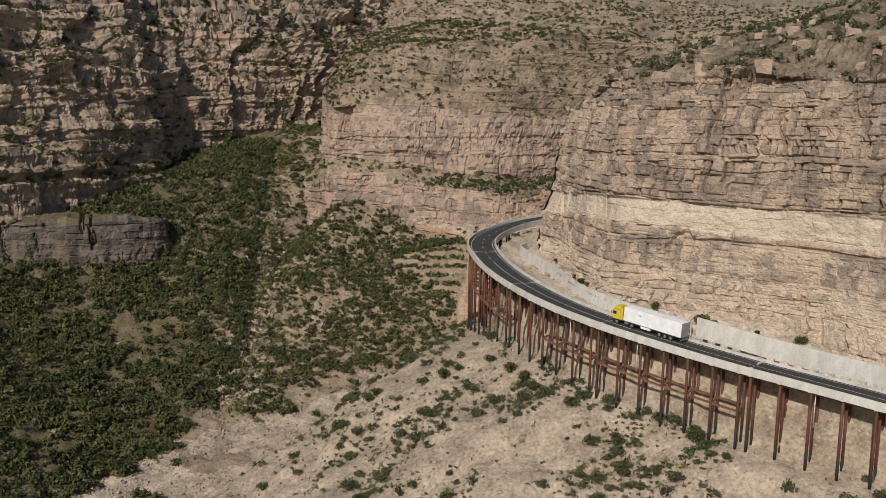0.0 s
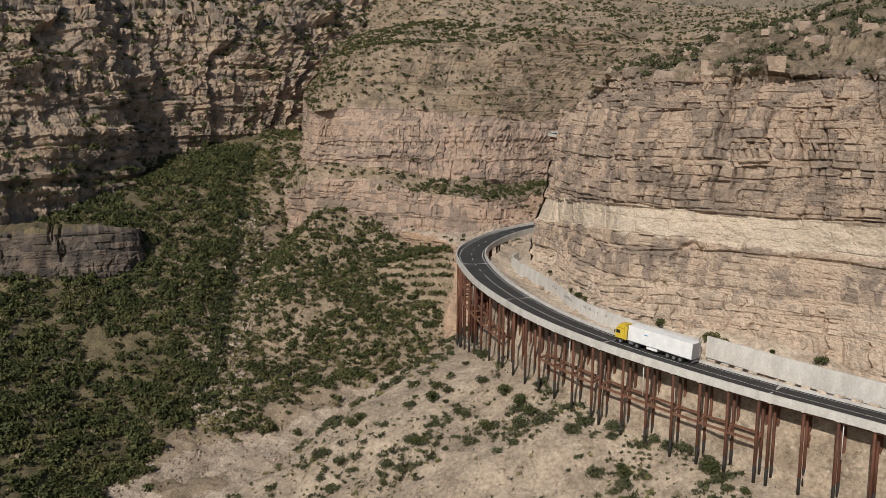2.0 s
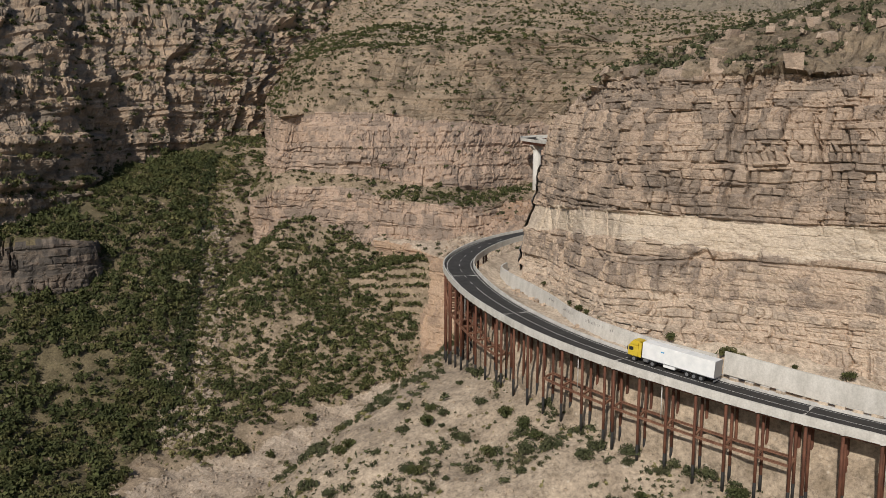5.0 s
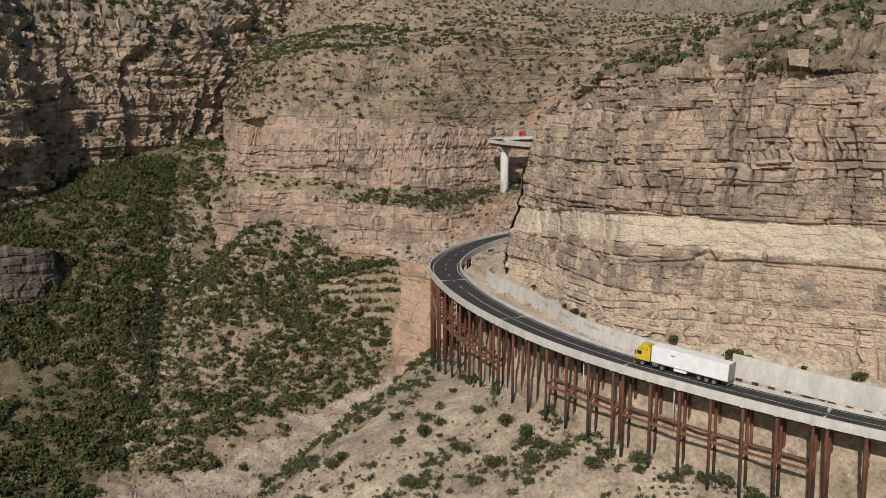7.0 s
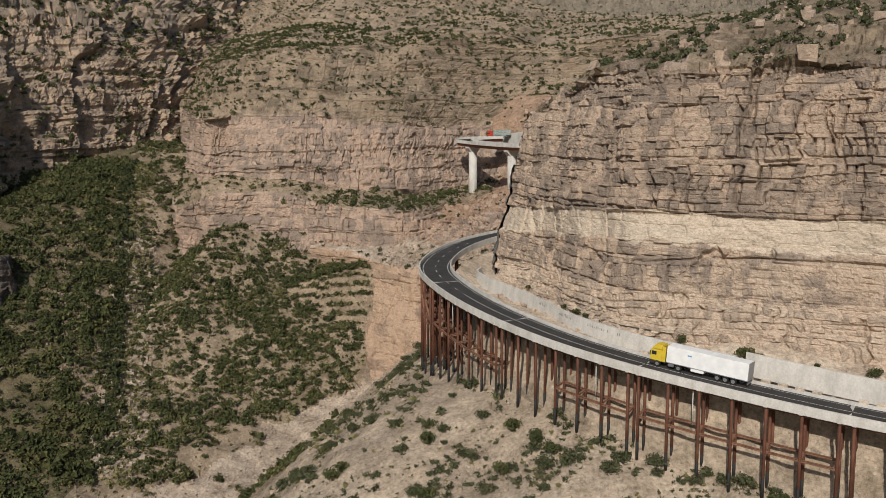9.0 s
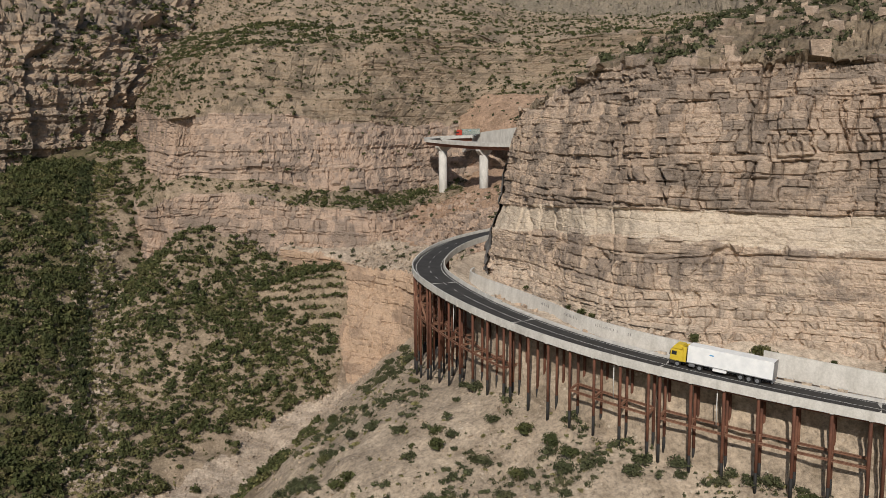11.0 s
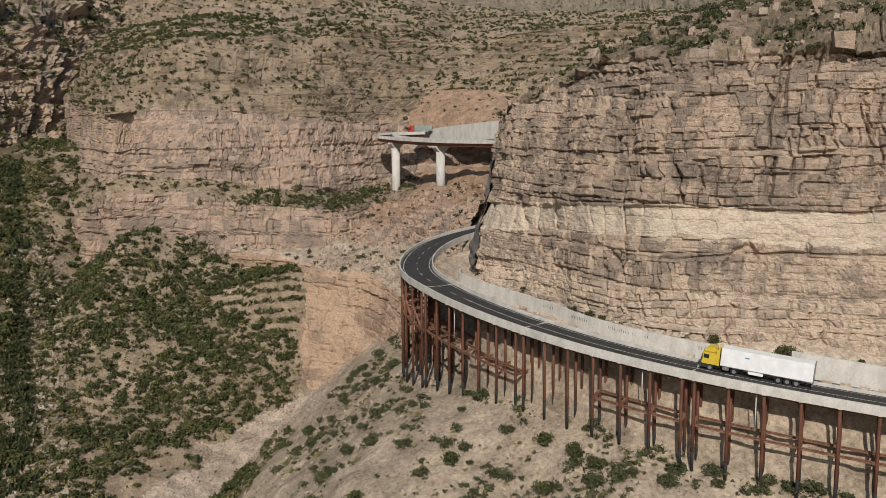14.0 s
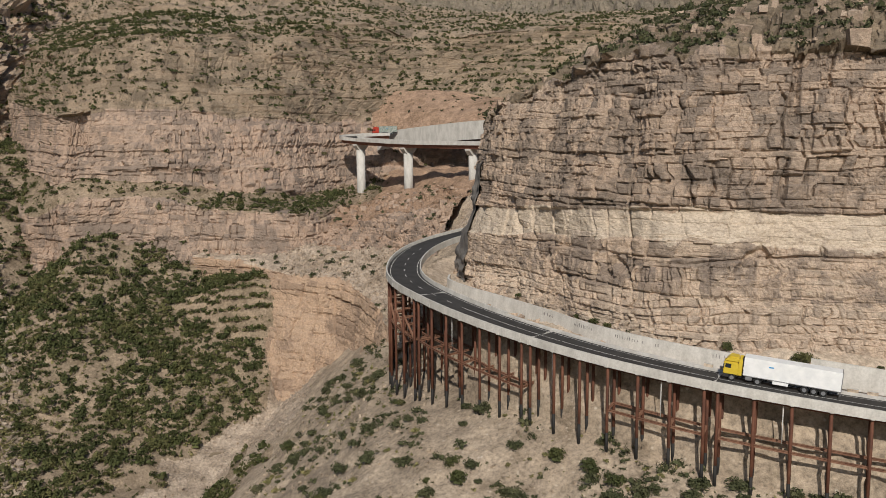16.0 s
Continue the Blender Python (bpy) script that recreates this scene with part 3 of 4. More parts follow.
strip_materials(gorge, gorge_s, 280, (CUT_SOIL,), {1: 1}, 6.0)
tagged(gorge, "stepped orange rock below the upper bridge", "cliff", kind="structure")
FAR = [
    [(-200, 700, 100), (0, 700, 100), (150, 700, 110), (300, 700, 120), (500, 700, 130)],
    [(-300, 1200, 220), (0, 1200, 170), (150, 1100, 160), (300, 1100, 210), (600, 1100, 280)],
    [(-500, 2000, 500), (0, 2000, 330), (200, 2000, 330), (500, 2000, 480), (1000, 2000, 600)],
    [(-800, 2600, 800), (0, 2600, 700), (300, 2600, 700), (700, 2600, 800), (1400, 2600, 800)],
]
far, far_p, far_s = loft("far_mountain", FAR, (40, 60, 40), 200, SOIL_HAZE, (2, 3, 3), 6, 12, seed=4, big=14.0, crack=1.5)
tagged(far, "far bare mountain slope", "mountain", kind="structure")


# rockfall netting hung over the nose of the cliff
NET = surface("grey_rockfall_net", lambda nt: ramp(nt, noise_tex(nt, 1.1, 6, 0.7, (1, 1, 0.3)), [(0.35, (0.10, 0.095, 0.09)), (0.65, (0.22, 0.20, 0.18))]), 0.8)
net_cols = np.where((butte_p[:, 40, 1] > 198) & (butte_p[:, 40, 1] < 212))[0]
net_p = butte_p[net_cols][:, 10:200].copy()
for k in range(3):
    net_p[:, 2:-2] = (net_p[:, :-4] + net_p[:, 1:-3] + net_p[:, 2:-2] + net_p[:, 3:-1] + net_p[:, 4:]) / 5
net_p[..., 0] -= 0.75
net = grid_object("rockfall_net", net_p[::2, ::2], NET)
tagged(net, "grey rockfall netting draped down the cliff edge", "netting", kind="structure")


# ---------- road and viaduct ----------
def part(name, verts, faces, material, parent, label="", smooth=False):
    ob = mesh_object(name, verts, faces, material, parent, smooth)
    return tagged(ob, label)


def box_between(a, b, w, h, up=(0, 0, 1)):
    """The corners and faces of a beam of width w and height h from a to b."""
    a, b = Vector(a), Vector(b)
    d = (b - a).normalized()
    side = d.cross(Vector(up))
    side = side.normalized() if side.length > 1e-4 else Vector((1, 0, 0))
    top = side.cross(d)
    v = [p + side * (sx * w / 2) + top * (sz * h / 2) for p in (a, b) for sx, sz in ((-1, -1), (1, -1), (1, 1), (-1, 1))]
    return v, [(0, 1, 2, 3), (7, 6, 5, 4), (0, 4, 5, 1), (1, 5, 6, 2), (2, 6, 7, 3), (3, 7, 4, 0)]


def i_beam(a, b, w, h):
    """An I section: two flanges and a web, as one mesh."""
    V, F = [], []
    for off, ww, hh in ((h / 2 - 0.03, w, 0.06), (-h / 2 + 0.03, w, 0.06), (0, 0.06, h - 0.12)):
        v, f = box_between(Vector(a) + Vector((0, 0, off)), Vector(b) + Vector((0, 0, off)), ww, hh)
        F += [tuple(i + len(V) for i in q) for q in f]
        V += v
    return V, F


def tube(a, b, r0, r1=None, n=12):
    a, b = Vector(a), Vector(b)
    r1 = r0 if r1 is None else r1
    d = (b - a).normalized()
    s = d.cross(Vector((0.3, 0.9, 0.2)) if abs(d.z) > 0.9 else Vector((0, 0, 1))).normalized()
    t = d.cross(s)
    V = [p + (s * math.cos(k * math.tau / n) + t * math.sin(k * math.tau / n)) * r for p, r in ((a, r0), (b, r1)) for k in range(n)]
    return V, [(k, (k + 1) % n, n + (k + 1) % n, n + k) for k in range(n)] + [tuple(range(n))[::-1], tuple(range(n, 2 * n))]


def at_road(s, inward=0.0, up=0.0):
    i = np.interp(s, ALONG, np.arange(len(ALONG)))
    k = np.arange(len(ALONG))
    p = [np.interp(i, k, EDGE[:, c]) for c in range(3)]
    n = [np.interp(i, k, INWARD[:, c]) for c in range(2)]
    return Vector((p[0] + n[0] * inward, p[1] + n[1] * inward, p[2] + up))


G_X = np.arange(-300, 130, 1.25)
G_Y = np.arange(40, 436, 1.25)
G_Z = gz[len(np.arange(-700, -300, 20.0)):, len(np.arange(-400, 40, 16.0)):][:len(G_X)]


def ground_at(x, y):
    i, j = np.clip((np.asarray(x) + 300) / 1.25, 0, len(G_X) - 1.01), np.clip((np.asarray(y) - 40) / 1.25, 0, len(G_Y) - 1.01)
    i0, j0 = np.floor(i).astype(int), np.floor(j).astype(int)
    fi, fj = i - i0, j - j0
    return (G_Z[i0, j0] * (1 - fi) * (1 - fj) + G_Z[i0 + 1, j0] * fi * (1 - fj) + G_Z[i0, j0 + 1] * (1 - fi) * fj + G_Z[i0 + 1, j0 + 1] * fi * fj)


road = sweep("road", [(0.42, 0.0), (4.2, 0.07), (7.7, 0.0), (7.7, -0.3), (0.42, -0.3)], ASPHALT)
tagged(road, "dark worn asphalt mountain road with white lines", "road", kind="structure")


def marking(name, inward, width, s0, s1, lift=0.012):
    q = np.arange(s0, s1 + 0.01, max(0.5, (s1 - s0) / 40 if s1 - s0 < 40 else 1.0))
    P = np.array([at_road(s, inward, 0.07 * (1 - abs(inward - 4.1) / 3.7) + lift) for s in q])
    Q = np.array([at_road(s, inward + width, 0.07 * (1 - abs(inward + width - 4.1) / 3.7) + lift) for s in q])
    return grid_object(name, np.stack([P, Q], 1), PAINT_WHITE, False, road)


viaduct = new("viaduct")
tagged(viaduct, "curved road viaduct on rusty steel posts with pale concrete edge", "viaduct")
sweep("deck_slab", [(0.05, -0.12), (7.95, -0.12), (7.95, -0.55), (7.2, -0.7), (0.9, -0.7), (0.05, -0.6)], CONCRETE, parent=viaduct)
sweep("parapet", [(0.0, 0.74), (0.30, 0.74), (0.42, 0.15), (0.42, -0.1), (0.06, -0.1), (0.06, -0.72), (-0.04, -0.72), (-0.04, 0.0)], CONCRETE, parent=viaduct)
inner_lo = np.searchsorted(ALONG, 168)
sweep("inner_parapet", [(7.7, 0.85), (7.95, 0.85), (8.02, -0.7), (7.62, -0.12), (7.62, 0.1)], CONCRETE, EDGE[inner_lo:], INWARD[inner_lo:], viaduct)
sweep("edge_girder", [(0.35, -0.72), (0.65, -0.72), (0.65, -0.78), (0.53, -0.78), (0.53, -1.02), (0.65, -1.02), (0.65, -1.08), (0.35, -1.08), (0.35, -1.02), (0.47, -1.02), (0.47, -0.78), (0.35, -0.78)], RUST, parent=viaduct)

s_joint = float(ALONG[np.argmin(np.hypot(EDGE[:, 0] - 70.0, EDGE[:, 1] - 110.2))])
bents = []
for module in range(-3, 5):
    for k in range(7):
        bents.append((s_joint + 2.0 + 33.2 * module + 5.2 * k, module, k))
bents = [b for b in bents if 4 < b[0] < 225]
feet = {}
for s, module, k in bents:
    for row, inward in enumerate((0.55, 3.7, 6.9) if s > 170 else (0.55, 2.9, 4.7)):
        top = at_road(s, inward, -1.05)
        g = float(ground_at(top.x, top.y)) - 0.6
        if top.z - g < 1.0:
            continue
        post = part("post", *tube(Vector((top.x, top.y, g)), top, 0.26), RUST, viaduct, smooth=True)
        coat = (2.6, 2.1, 1.7)[row] + 0.9 * random.random()
        part("base_coating", *tube((top.x, top.y, g), (top.x, top.y, g + 0.6 + coat), 0.272), BLACK, post, "black bitumen coating at the foot", True)
        feet[(module, k, row)] = (top.x, top.y, g, top.z)
    part("edge_bracket", *box_between(at_road(s, -0.07, -0.78), at_road(s, -0.07, -0.05), 0.5, 0.10, at_road(s, 1.0) - at_road(s)), CONCRETE, viaduct)
    part("cap_beam", *i_beam(at_road(s, 0.3, -0.9), at_road(s, 7.4, -0.9), 0.3, 0.34), RUST, viaduct)


def brace(a, b, da, db):
    if a in feet and b in feet:
        pa, pb = feet[a], feet[b]
        za, zb = pa[3] + da, pb[3] + db
        if za > pa[2] + 0.8 and zb > pb[2] + 0.8:
            part("brace", *i_beam((pa[0], pa[1], za), (pb[0], pb[1], zb), 0.36, 0.38), RUST_LIGHT, viaduct)


for module in (0, 1, 2, 3):
    first, last = {0: (0, 6), 1: (0, 3), 2: (0, 6), 3: (0, 5)}[module]
    level = {0: -6.9, 1: -6.9, 2: -8.0, 3: -8.3}[module]
    for k in range(first, last + 1):
        for row in ((0, 1) if module < 2 else (0, 1, 2)):
            lift = level + 0.6 * row if module < 2 else level + 0.2 * row
            if k < last:
                brace((module, k, row), (module, k + 1, row), lift, lift)
            if row:
                brace((module, k, row - 1), (module, k, row), lift - (0.6 if module < 2 else 0.2), lift)
    if module == 3:
        for k in range(1, 6):
            for step in (-3.2, -5.0, -6.6, -10.2):
                brace((module, k, 0), (module, k, 1), step, step)
            brace((module, k - 1, 0), (module, k, 0), -8.3, -4.5)
for s in (s_joint - 27.5, s_joint - 11.0, s_joint + 24.0, s_joint + 42, s_joint + 62, s_joint + 88):
    p = at_road(s, 1.1, -0.8)
    part("drain_pipe", *tube((p.x, p.y, p.z - 6.2), p, 0.075), PAINT_WHITE, viaduct, "white plastic drain pipe", True)

# lines and joints on the carriageway
marking("lane_marking", 4.05, 0.14, 20, 178)
for k in range(10):
    marking("lane_marking", 4.05, 0.14, 181.5 + 6.2 * k, 183.7 + 6.2 * k)
marking("edge_marking", 0.95, 0.12, 20, 240)
marking("edge_marking", 7.0, 0.12, 20, 240)
for m in (-1, 0, 1, 2, 3):
    s = s_joint + 1.0 + 33.2 * m
    if s > 5:
        v, f = box_between(at_road(s, 0.5, 0.03), at_road(s, 7.6, 0.03), 0.55, 0.03)
        part("expansion_joint", v, f, CONCRETE, road)

# earth bank under the deck and the walls beside the road
q = np.where((ALONG < 176) & (ALONG > 30))[0]
Pw, Nw = EDGE[q], INWARD[q]
foot_z = np.array([ground_at(*at_road(s, 2.6).xy) - 0.5 for s in ALONG[q]])
bank_rows = []
for f in np.linspace(0, 1, 13):
    a = 2.6 + 3.9 * f ** 1.3 + 0.9 * fractal(Pw[:, 0] / 4, Pw[:, 1] / 4, np.full(len(q), 9.0 * f), 3, 44) * math.sin(math.pi * f)
    z = foot_z * (1 - f) + (Pw[:, 2] - 0.9) * f
    bank_rows.append(np.c_[(Pw + Nw * a[:, None])[:, :2], z])
bank_rows.append(np.c_[(Pw + Nw * 8.8)[:, :2], Pw[:, 2] - 0.9])
bank_rows.append(np.c_[(Pw + Nw * 8.8)[:, :2], foot_z - 3])
bank = grid_object("earth_bank_under_deck", np.stack(bank_rows, 1), SOIL_NEAR, True)
tagged(bank, "steep stony earth bank rising under the road deck", "bank", kind="structure")

WALL = [(118, 106, 0.0), (95, 117, 0.9), (75, 126.5, 1.6), (57.2, 134.4, 2.9)]
WALL_B = [(56.8, 134.6, 1.9), (44, 140.8, 2.6), (35, 147, 3.2), (27, 155, 3.7), (19.5, 166.5, 4.2), (10.5, 178.5, 4.8), (3.5, 187, 5.4), (0.2, 193, 5.8), (0.5, 198, 6.0)]


def wall_along(name, pts, low, thick, label):
    P, N, _ = arc_line(pts, 1.2)
    G = np.stack([P + N * a + np.array([0, 0, b]) for a, b in ((0, 0), (thick, 0), (thick + 0.25, -low), (-0.35, -low), (0, 0))], 1)
    ob = grid_object(name, G, CONCRETE, False)
    return tagged(ob, label, "wall", kind="structure")


wall_along("wall_roadside_1", WALL, 4.0, 0.45, "tall pale concrete roadside retaining wall")
wall_along("wall_roadside_2", WALL_B, 3.4, 0.45, "pale concrete roadside retaining wall with faded graffiti")
kerb = sweep("kerb", [(7.7, 0.35), (8.2, 0.45), (8.5, 0.4), (9.0, -0.6), (7.7, -0.6)], CONCRETE, EDGE[:inner_lo + 2], INWARD[:inner_lo + 2])
tagged(kerb, "rough pale concrete kerb beside the road", "kerb", kind="structure")

# faded graffiti on the roadside walls, and concrete blocks along the kerb
wp, wnrm, wq = arc_line(WALL_B, 0.5)
wall_two = bpy.data.objects["wall_roadside_2"]
for k0, count in ((20, 9), (46, 2), (52, 12), (74, 10), (96, 8)):
    for k in range(count):
        i = min(len(wp) - 2, k0 + k)
        if random.random() < 0.25:
            continue
        base = Vector(wp[i]) - Vector(wnrm[i]) * 0.13
        h = random.uniform(0.35, 0.75)
        a, c = base + Vector((0, 0, -1.25)), base + Vector((0, 0, -1.25 + h)) + Vector(wp[i + 1] - wp[i]) * random.uniform(-0.3, 0.3)
        part("graffiti_bar", *box_between(a, c, 0.09, 0.05, Vector(wnrm[i])), GRAFFITI, wall_two)
blocks_at = [s_joint - 22 + 2.6 * k for k in range(9)] + [s_joint + 6 + 2.7 * k for k in range(12)]
for s in blocks_at:
    if s < 2:
        continue
    blk = new("kerb_block")
    tagged(blk, "weathered pale concrete block on the road kerb", "concrete block", "blocks along the kerb")
    a, c = at_road(s, 8.25, 0.62), at_road(s + 1.5, 8.25, 0.62)
    part("body", *box_between(a, c, 0.45, 0.55), PALE_FILL, blk)
    part("cap", *box_between(a + Vector((0, 0, 0.3)), c + Vector((0, 0, 0.3)), 0.36, 0.06), CONCRETE, blk)
pole = new("utility_pole")
tagged(pole, "grey wooden utility pole with a crossarm among the scrub", "utility pole")
gzp = float(ground_at(-174, 198))
part("pole", *tube((-174, 198, gzp - 0.5), (-174, 198, gzp + 9.0), 0.17, 0.11, 10), BARK, pole, smooth=True)
part("crossarm", *box_between((-175.2, 198.3, gzp + 8.6), (-172.8, 197.7, gzp + 8.6), 0.14, 0.16), BARK, pole)
for k in (-1.05, 0.0, 1.05):
    part("insulator", *tube((-174 + k, 198 - 0.25 * k, gzp + 8.66), (-174 + k, 198 - 0.25 * k, gzp + 8.95), 0.06, 0.04, 8), PAINT_WHITE, pole)

# ---------- upper bridge ----------
upper = new("upper_bridge")
tagged(upper, "curved concrete bridge with a red-brown girder on round piers", "bridge")
UPPER = [(-30, 424, 36.6), (-38, 421, 36.4), (-46, 416, 36.0), (-50.3, 410, 35.6), (-49, 404, 35.1), (-42, 396.5, 34.4), (-30, 381.5, 33.8), (-18.5, 368.5, 33.4), (-4, 354, 33.3), (9, 342.5, 33.3), (22, 330, 33.4)]
up_p, up_n, up_s = arc_line(UPPER, 1.0)
up_n = -up_n
RUSTY_GIRDER = surface("red_brown_girder", lambda nt: ramp(nt, noise_tex(nt, 0.5, 4, 0.6), [(0.3, (0.17, 0.075, 0.05)), (0.7, (0.24, 0.11, 0.075))]), 0.7)


def upper_sweep(name, prof, material, parent=upper):
    prof = list(prof) + [prof[0]]
    return grid_object(name, np.stack([up_p + up_n * a + np.array([0, 0, b]) for a, b in prof], 1), material, False, parent)


side = 1.0 if (up_n[-8] @ np.array([1.0, 1.0, 0])) > 0 else -1.0
up_n = up_n * side
upper_sweep("deck_slab", [(0, -0.1), (9.2, -0.1), (9.2, -0.5), (0, -0.55)], CONCRETE)
upper_sweep("parapet", [(0, 0.95), (0.35, 0.95), (0.42, -0.1), (0, -0.1)], CONCRETE)
upper_sweep("parapet", [(8.8, 0.95), (9.2, 0.95), (9.2, -0.1), (8.75, -0.1)], CONCRETE)
upper_sweep("girder", [(0.7, -0.55), (8.4, -0.55), (7.6, -2.0), (1.3, -2.0)], RUSTY_GIRDER)
upper_sweep("carriageway", [(0.42, 0.02), (8.75, 0.02), (8.75, -0.1), (0.42, -0.1)], ASPHALT)
for (px_, py_), foot, wide in (((-40.0, 400.5), -3.0, 2.0), ((-15.8, 373.0), 6.0, 2.0), ((10.8, 346.5), 13.0, 1.8)):
    i = int(np.argmin(np.hypot(up_p[:, 0] - px_, up_p[:, 1] - py_)))
    top = up_p[i] + up_n[i] * 4.5
    pier = part("pier", *tube((top[0], top[1], foot), (top[0], top[1], up_p[i][2] - 4.4), wide, n=24), CONCRETE, upper, smooth=True)
    a, b = up_p[i] + up_n[i] * 0.9, up_p[i] + up_n[i] * 8.2
    along = np.cross(up_n[i], (0, 0, 1)) * 1.3
    V = [tuple(p + sgn * along + np.array([0, 0, dz])) for sgn in (-1, 1) for p, dz in ((a, -2.0), (b, -2.0), (b, -2.7), (top * [1, 1, 0] + up_n[i] * 1.9 + [0, 0, up_p[i][2]], -4.6), (top * [1, 1, 0] - up_n[i] * 1.9 + [0, 0, up_p[i][2]], -4.6), (a, -2.7))]
    F = [(0, 1, 2, 3, 4, 5), (11, 10, 9, 8, 7, 6)] + [(k, 6 + k, 6 + (k + 1) % 6, (k + 1) % 6) for k in range(6)]
    part("pier_cap", V, F, CONCRETE, pier)
wall_along("wall_upper_road", [(-34, 436, 36.5), (-24, 422, 38.6), (-8, 402, 40.6), (8, 385, 42.2), (26, 368, 43.4)], 8.0, 0.6, "tall pale concrete retaining wall beside the upper road")
CUT = [
    [(-46, 452, 40), (-30, 436, 37), (-10, 412, 37), (10, 392, 37), (32, 374, 37)],
    [(-48, 458, 46), (-32, 446, 47), (-12, 428, 47), (12, 412, 47), (40, 396, 46)],
    [(-50, 478, 58), (-32, 470, 60), (-8, 456, 59), (20, 440, 55), (50, 424, 50)],
]
cut, cut_p, cut_s = loft("cut_slope", CUT, (16, 26), 130, CUT_SOIL, (0.6, 0.5), 2.5, 6.0, seed=8, big=1.2)
tagged(cut, "freshly cut orange earth slope above the upper road", "slope", kind="structure")

# ---------- lorry ----------
def bevel_box(x0, x1, y0, y1, z0, z1, b=0.06):
    bm = bmesh.new()
    bmesh.ops.create_cube(bm, size=1.0)
    for v in bm.verts:
        v.co = Vector((x0 + (v.co.x + 0.5) * (x1 - x0), y0 + (v.co.y + 0.5) * (y1 - y0), z0 + (v.co.z + 0.5) * (z1 - z0)))
    bmesh.ops.bevel(bm, geom=bm.edges[:], offset=b, segments=2, affect="EDGES")
    return bm


def bm_part(name, bm, material, parent, label="", place=None):
    me = bpy.data.meshes.new(name)
    bm.to_mesh(me)
    bm.free()
    me.materials.append(material)
    ob = new(name, me)
    ob.parent = parent
    if place is not None:
        ob.location = place
    return tagged(ob, label)


def wheel(parent, x, y, r=0.52, w=0.34):
    v, f = tube((x, y - w / 2, r), (x, y + w / 2, r), r, n=20)
    wh = part("wheel", v, f, RUBBER, parent, smooth=False)
    side_y = y + (w / 2 + 0.02) * (1 if y > 0 else -1)
    part("rim", *tube((x, side_y - 0.03, r), (x, side_y + 0.015, r), r * 0.58, n=16), STEEL, wh, "grey steel rim")


def lorry(name, cab_material, box_material, length=13.6, label=""):
    """A tractor with a box trailer; x runs forwards, the front bumper at 0."""
    t = new(name)
    tagged(t, label, "lorry")
    cab = bm_part("cab", bevel_box(-2.2, -0.05, -1.22, 1.22, 0.95, 2.9, 0.12), cab_material, t)
    bm = bevel_box(-2.2, -0.25, -1.2, 1.2, 2.85, 3.75, 0.2)
    for v in bm.verts:
        if v.co.z > 3.3:
            v.co.x -= 0.42 * (v.co.x + 2.2) / 2.0
    bm_part("roof_fairing", bm, cab_material, cab)
    bm_part("windscreen", bevel_box(-0.09, -0.02, -1.08, 1.08, 1.95, 2.75, 0.03), GLASS_DARK, cab, "dark windscreen")
    for y in (-1.225, 1.225):
        bm_part("side_window", bevel_box(-1.15, -0.3, y - 0.02, y + 0.02, 1.95, 2.6, 0.015), GLASS_DARK, cab, "dark side window")
        bm_part("mirror", bevel_box(-0.18, -0.02, y * 1.16 - 0.08, y * 1.16 + 0.08, 1.9, 2.6, 0.04), CHASSIS, cab)
        bm_part("headlight", bevel_box(-0.08, 0.01, y * 0.78 - 0.2, y * 0.78 + 0.2, 0.75, 0.95, 0.03), STEEL, cab)
        bm_part("side_deflector", bevel_box(-2.75, -2.2, y * 0.97 - 0.04, y * 0.97 + 0.04, 1.0, 3.6, 0.03), cab_material, cab)
        bm_part("fuel_tank", bevel_box(-4.3, -3.3, y * 0.88 - 0.28, y * 0.88 + 0.28, 0.5, 1.05, 0.1), STEEL, t, "grey fuel tank")
    bm_part("bumper", bevel_box(-0.9, 0.04, -1.22, 1.22, 0.42, 0.98, 0.08), CHASSIS, cab, "dark bumper")
    bm_part("chassis", bevel_box(-6.4, -0.6, -0.5, 0.5, 0.65, 1.05, 0.04), CHASSIS, t)
    x1 = -2.95 - length
    trailer = bm_part("trailer_body", bevel_box(x1, -2.95, -1.27, 1.27, 1.15, 3.98, 0.05), box_material, t)
    bm_part("lower_rail", bevel_box(x1 + 0.02, -3.0, -1.285, 1.285, 1.08, 1.22, 0.02), STEEL, trailer, "grey side rail")
    bm_part("rear_frame", bevel_box(x1 - 0.04, x1 + 0.1, -1.285, 1.285, 1.1, 4.0, 0.03), STEEL, trailer, "grey rear frame")
    bm_part("cooling_unit", bevel_box(-2.97, -2.72, -0.85, 0.85, 2.3, 3.7, 0.06), CHASSIS, trailer)
    bm_part("frame_rail", bevel_box(x1 + 0.3, -5.0, -0.5, 0.5, 0.8, 1.1, 0.04), CHASSIS, trailer)
    bm_part("pallet_box", bevel_box(-9.4, -7.2, -1.22, 1.22, 0.55, 1.1, 0.04), box_material, trailer, "white pallet box")
    bm_part("underrun_bar", bevel_box(x1, x1 + 0.15, -1.2, 1.2, 0.5, 0.75, 0.03), STEEL, trailer)
    bm_part("mudguard", bevel_box(x1 + 1.5, x1 + 5.5, -1.2, 1.2, 1.03, 1.1, 0.02), CHASSIS, trailer)
    for y in (-1.275, 1.275):
        bm_part("logo_panel", bevel_box(-7.2, -6.5, y - 0.006, y + 0.006, 2.95, 3.15, 0.002), BLUE, trailer, "small blue panel")
    for y in (-1.03, 1.03):
        for x in (-1.4, -5.1, x1 + 2.3, x1 + 3.6, x1 + 4.9):
            wheel(t, x, y)
    return t


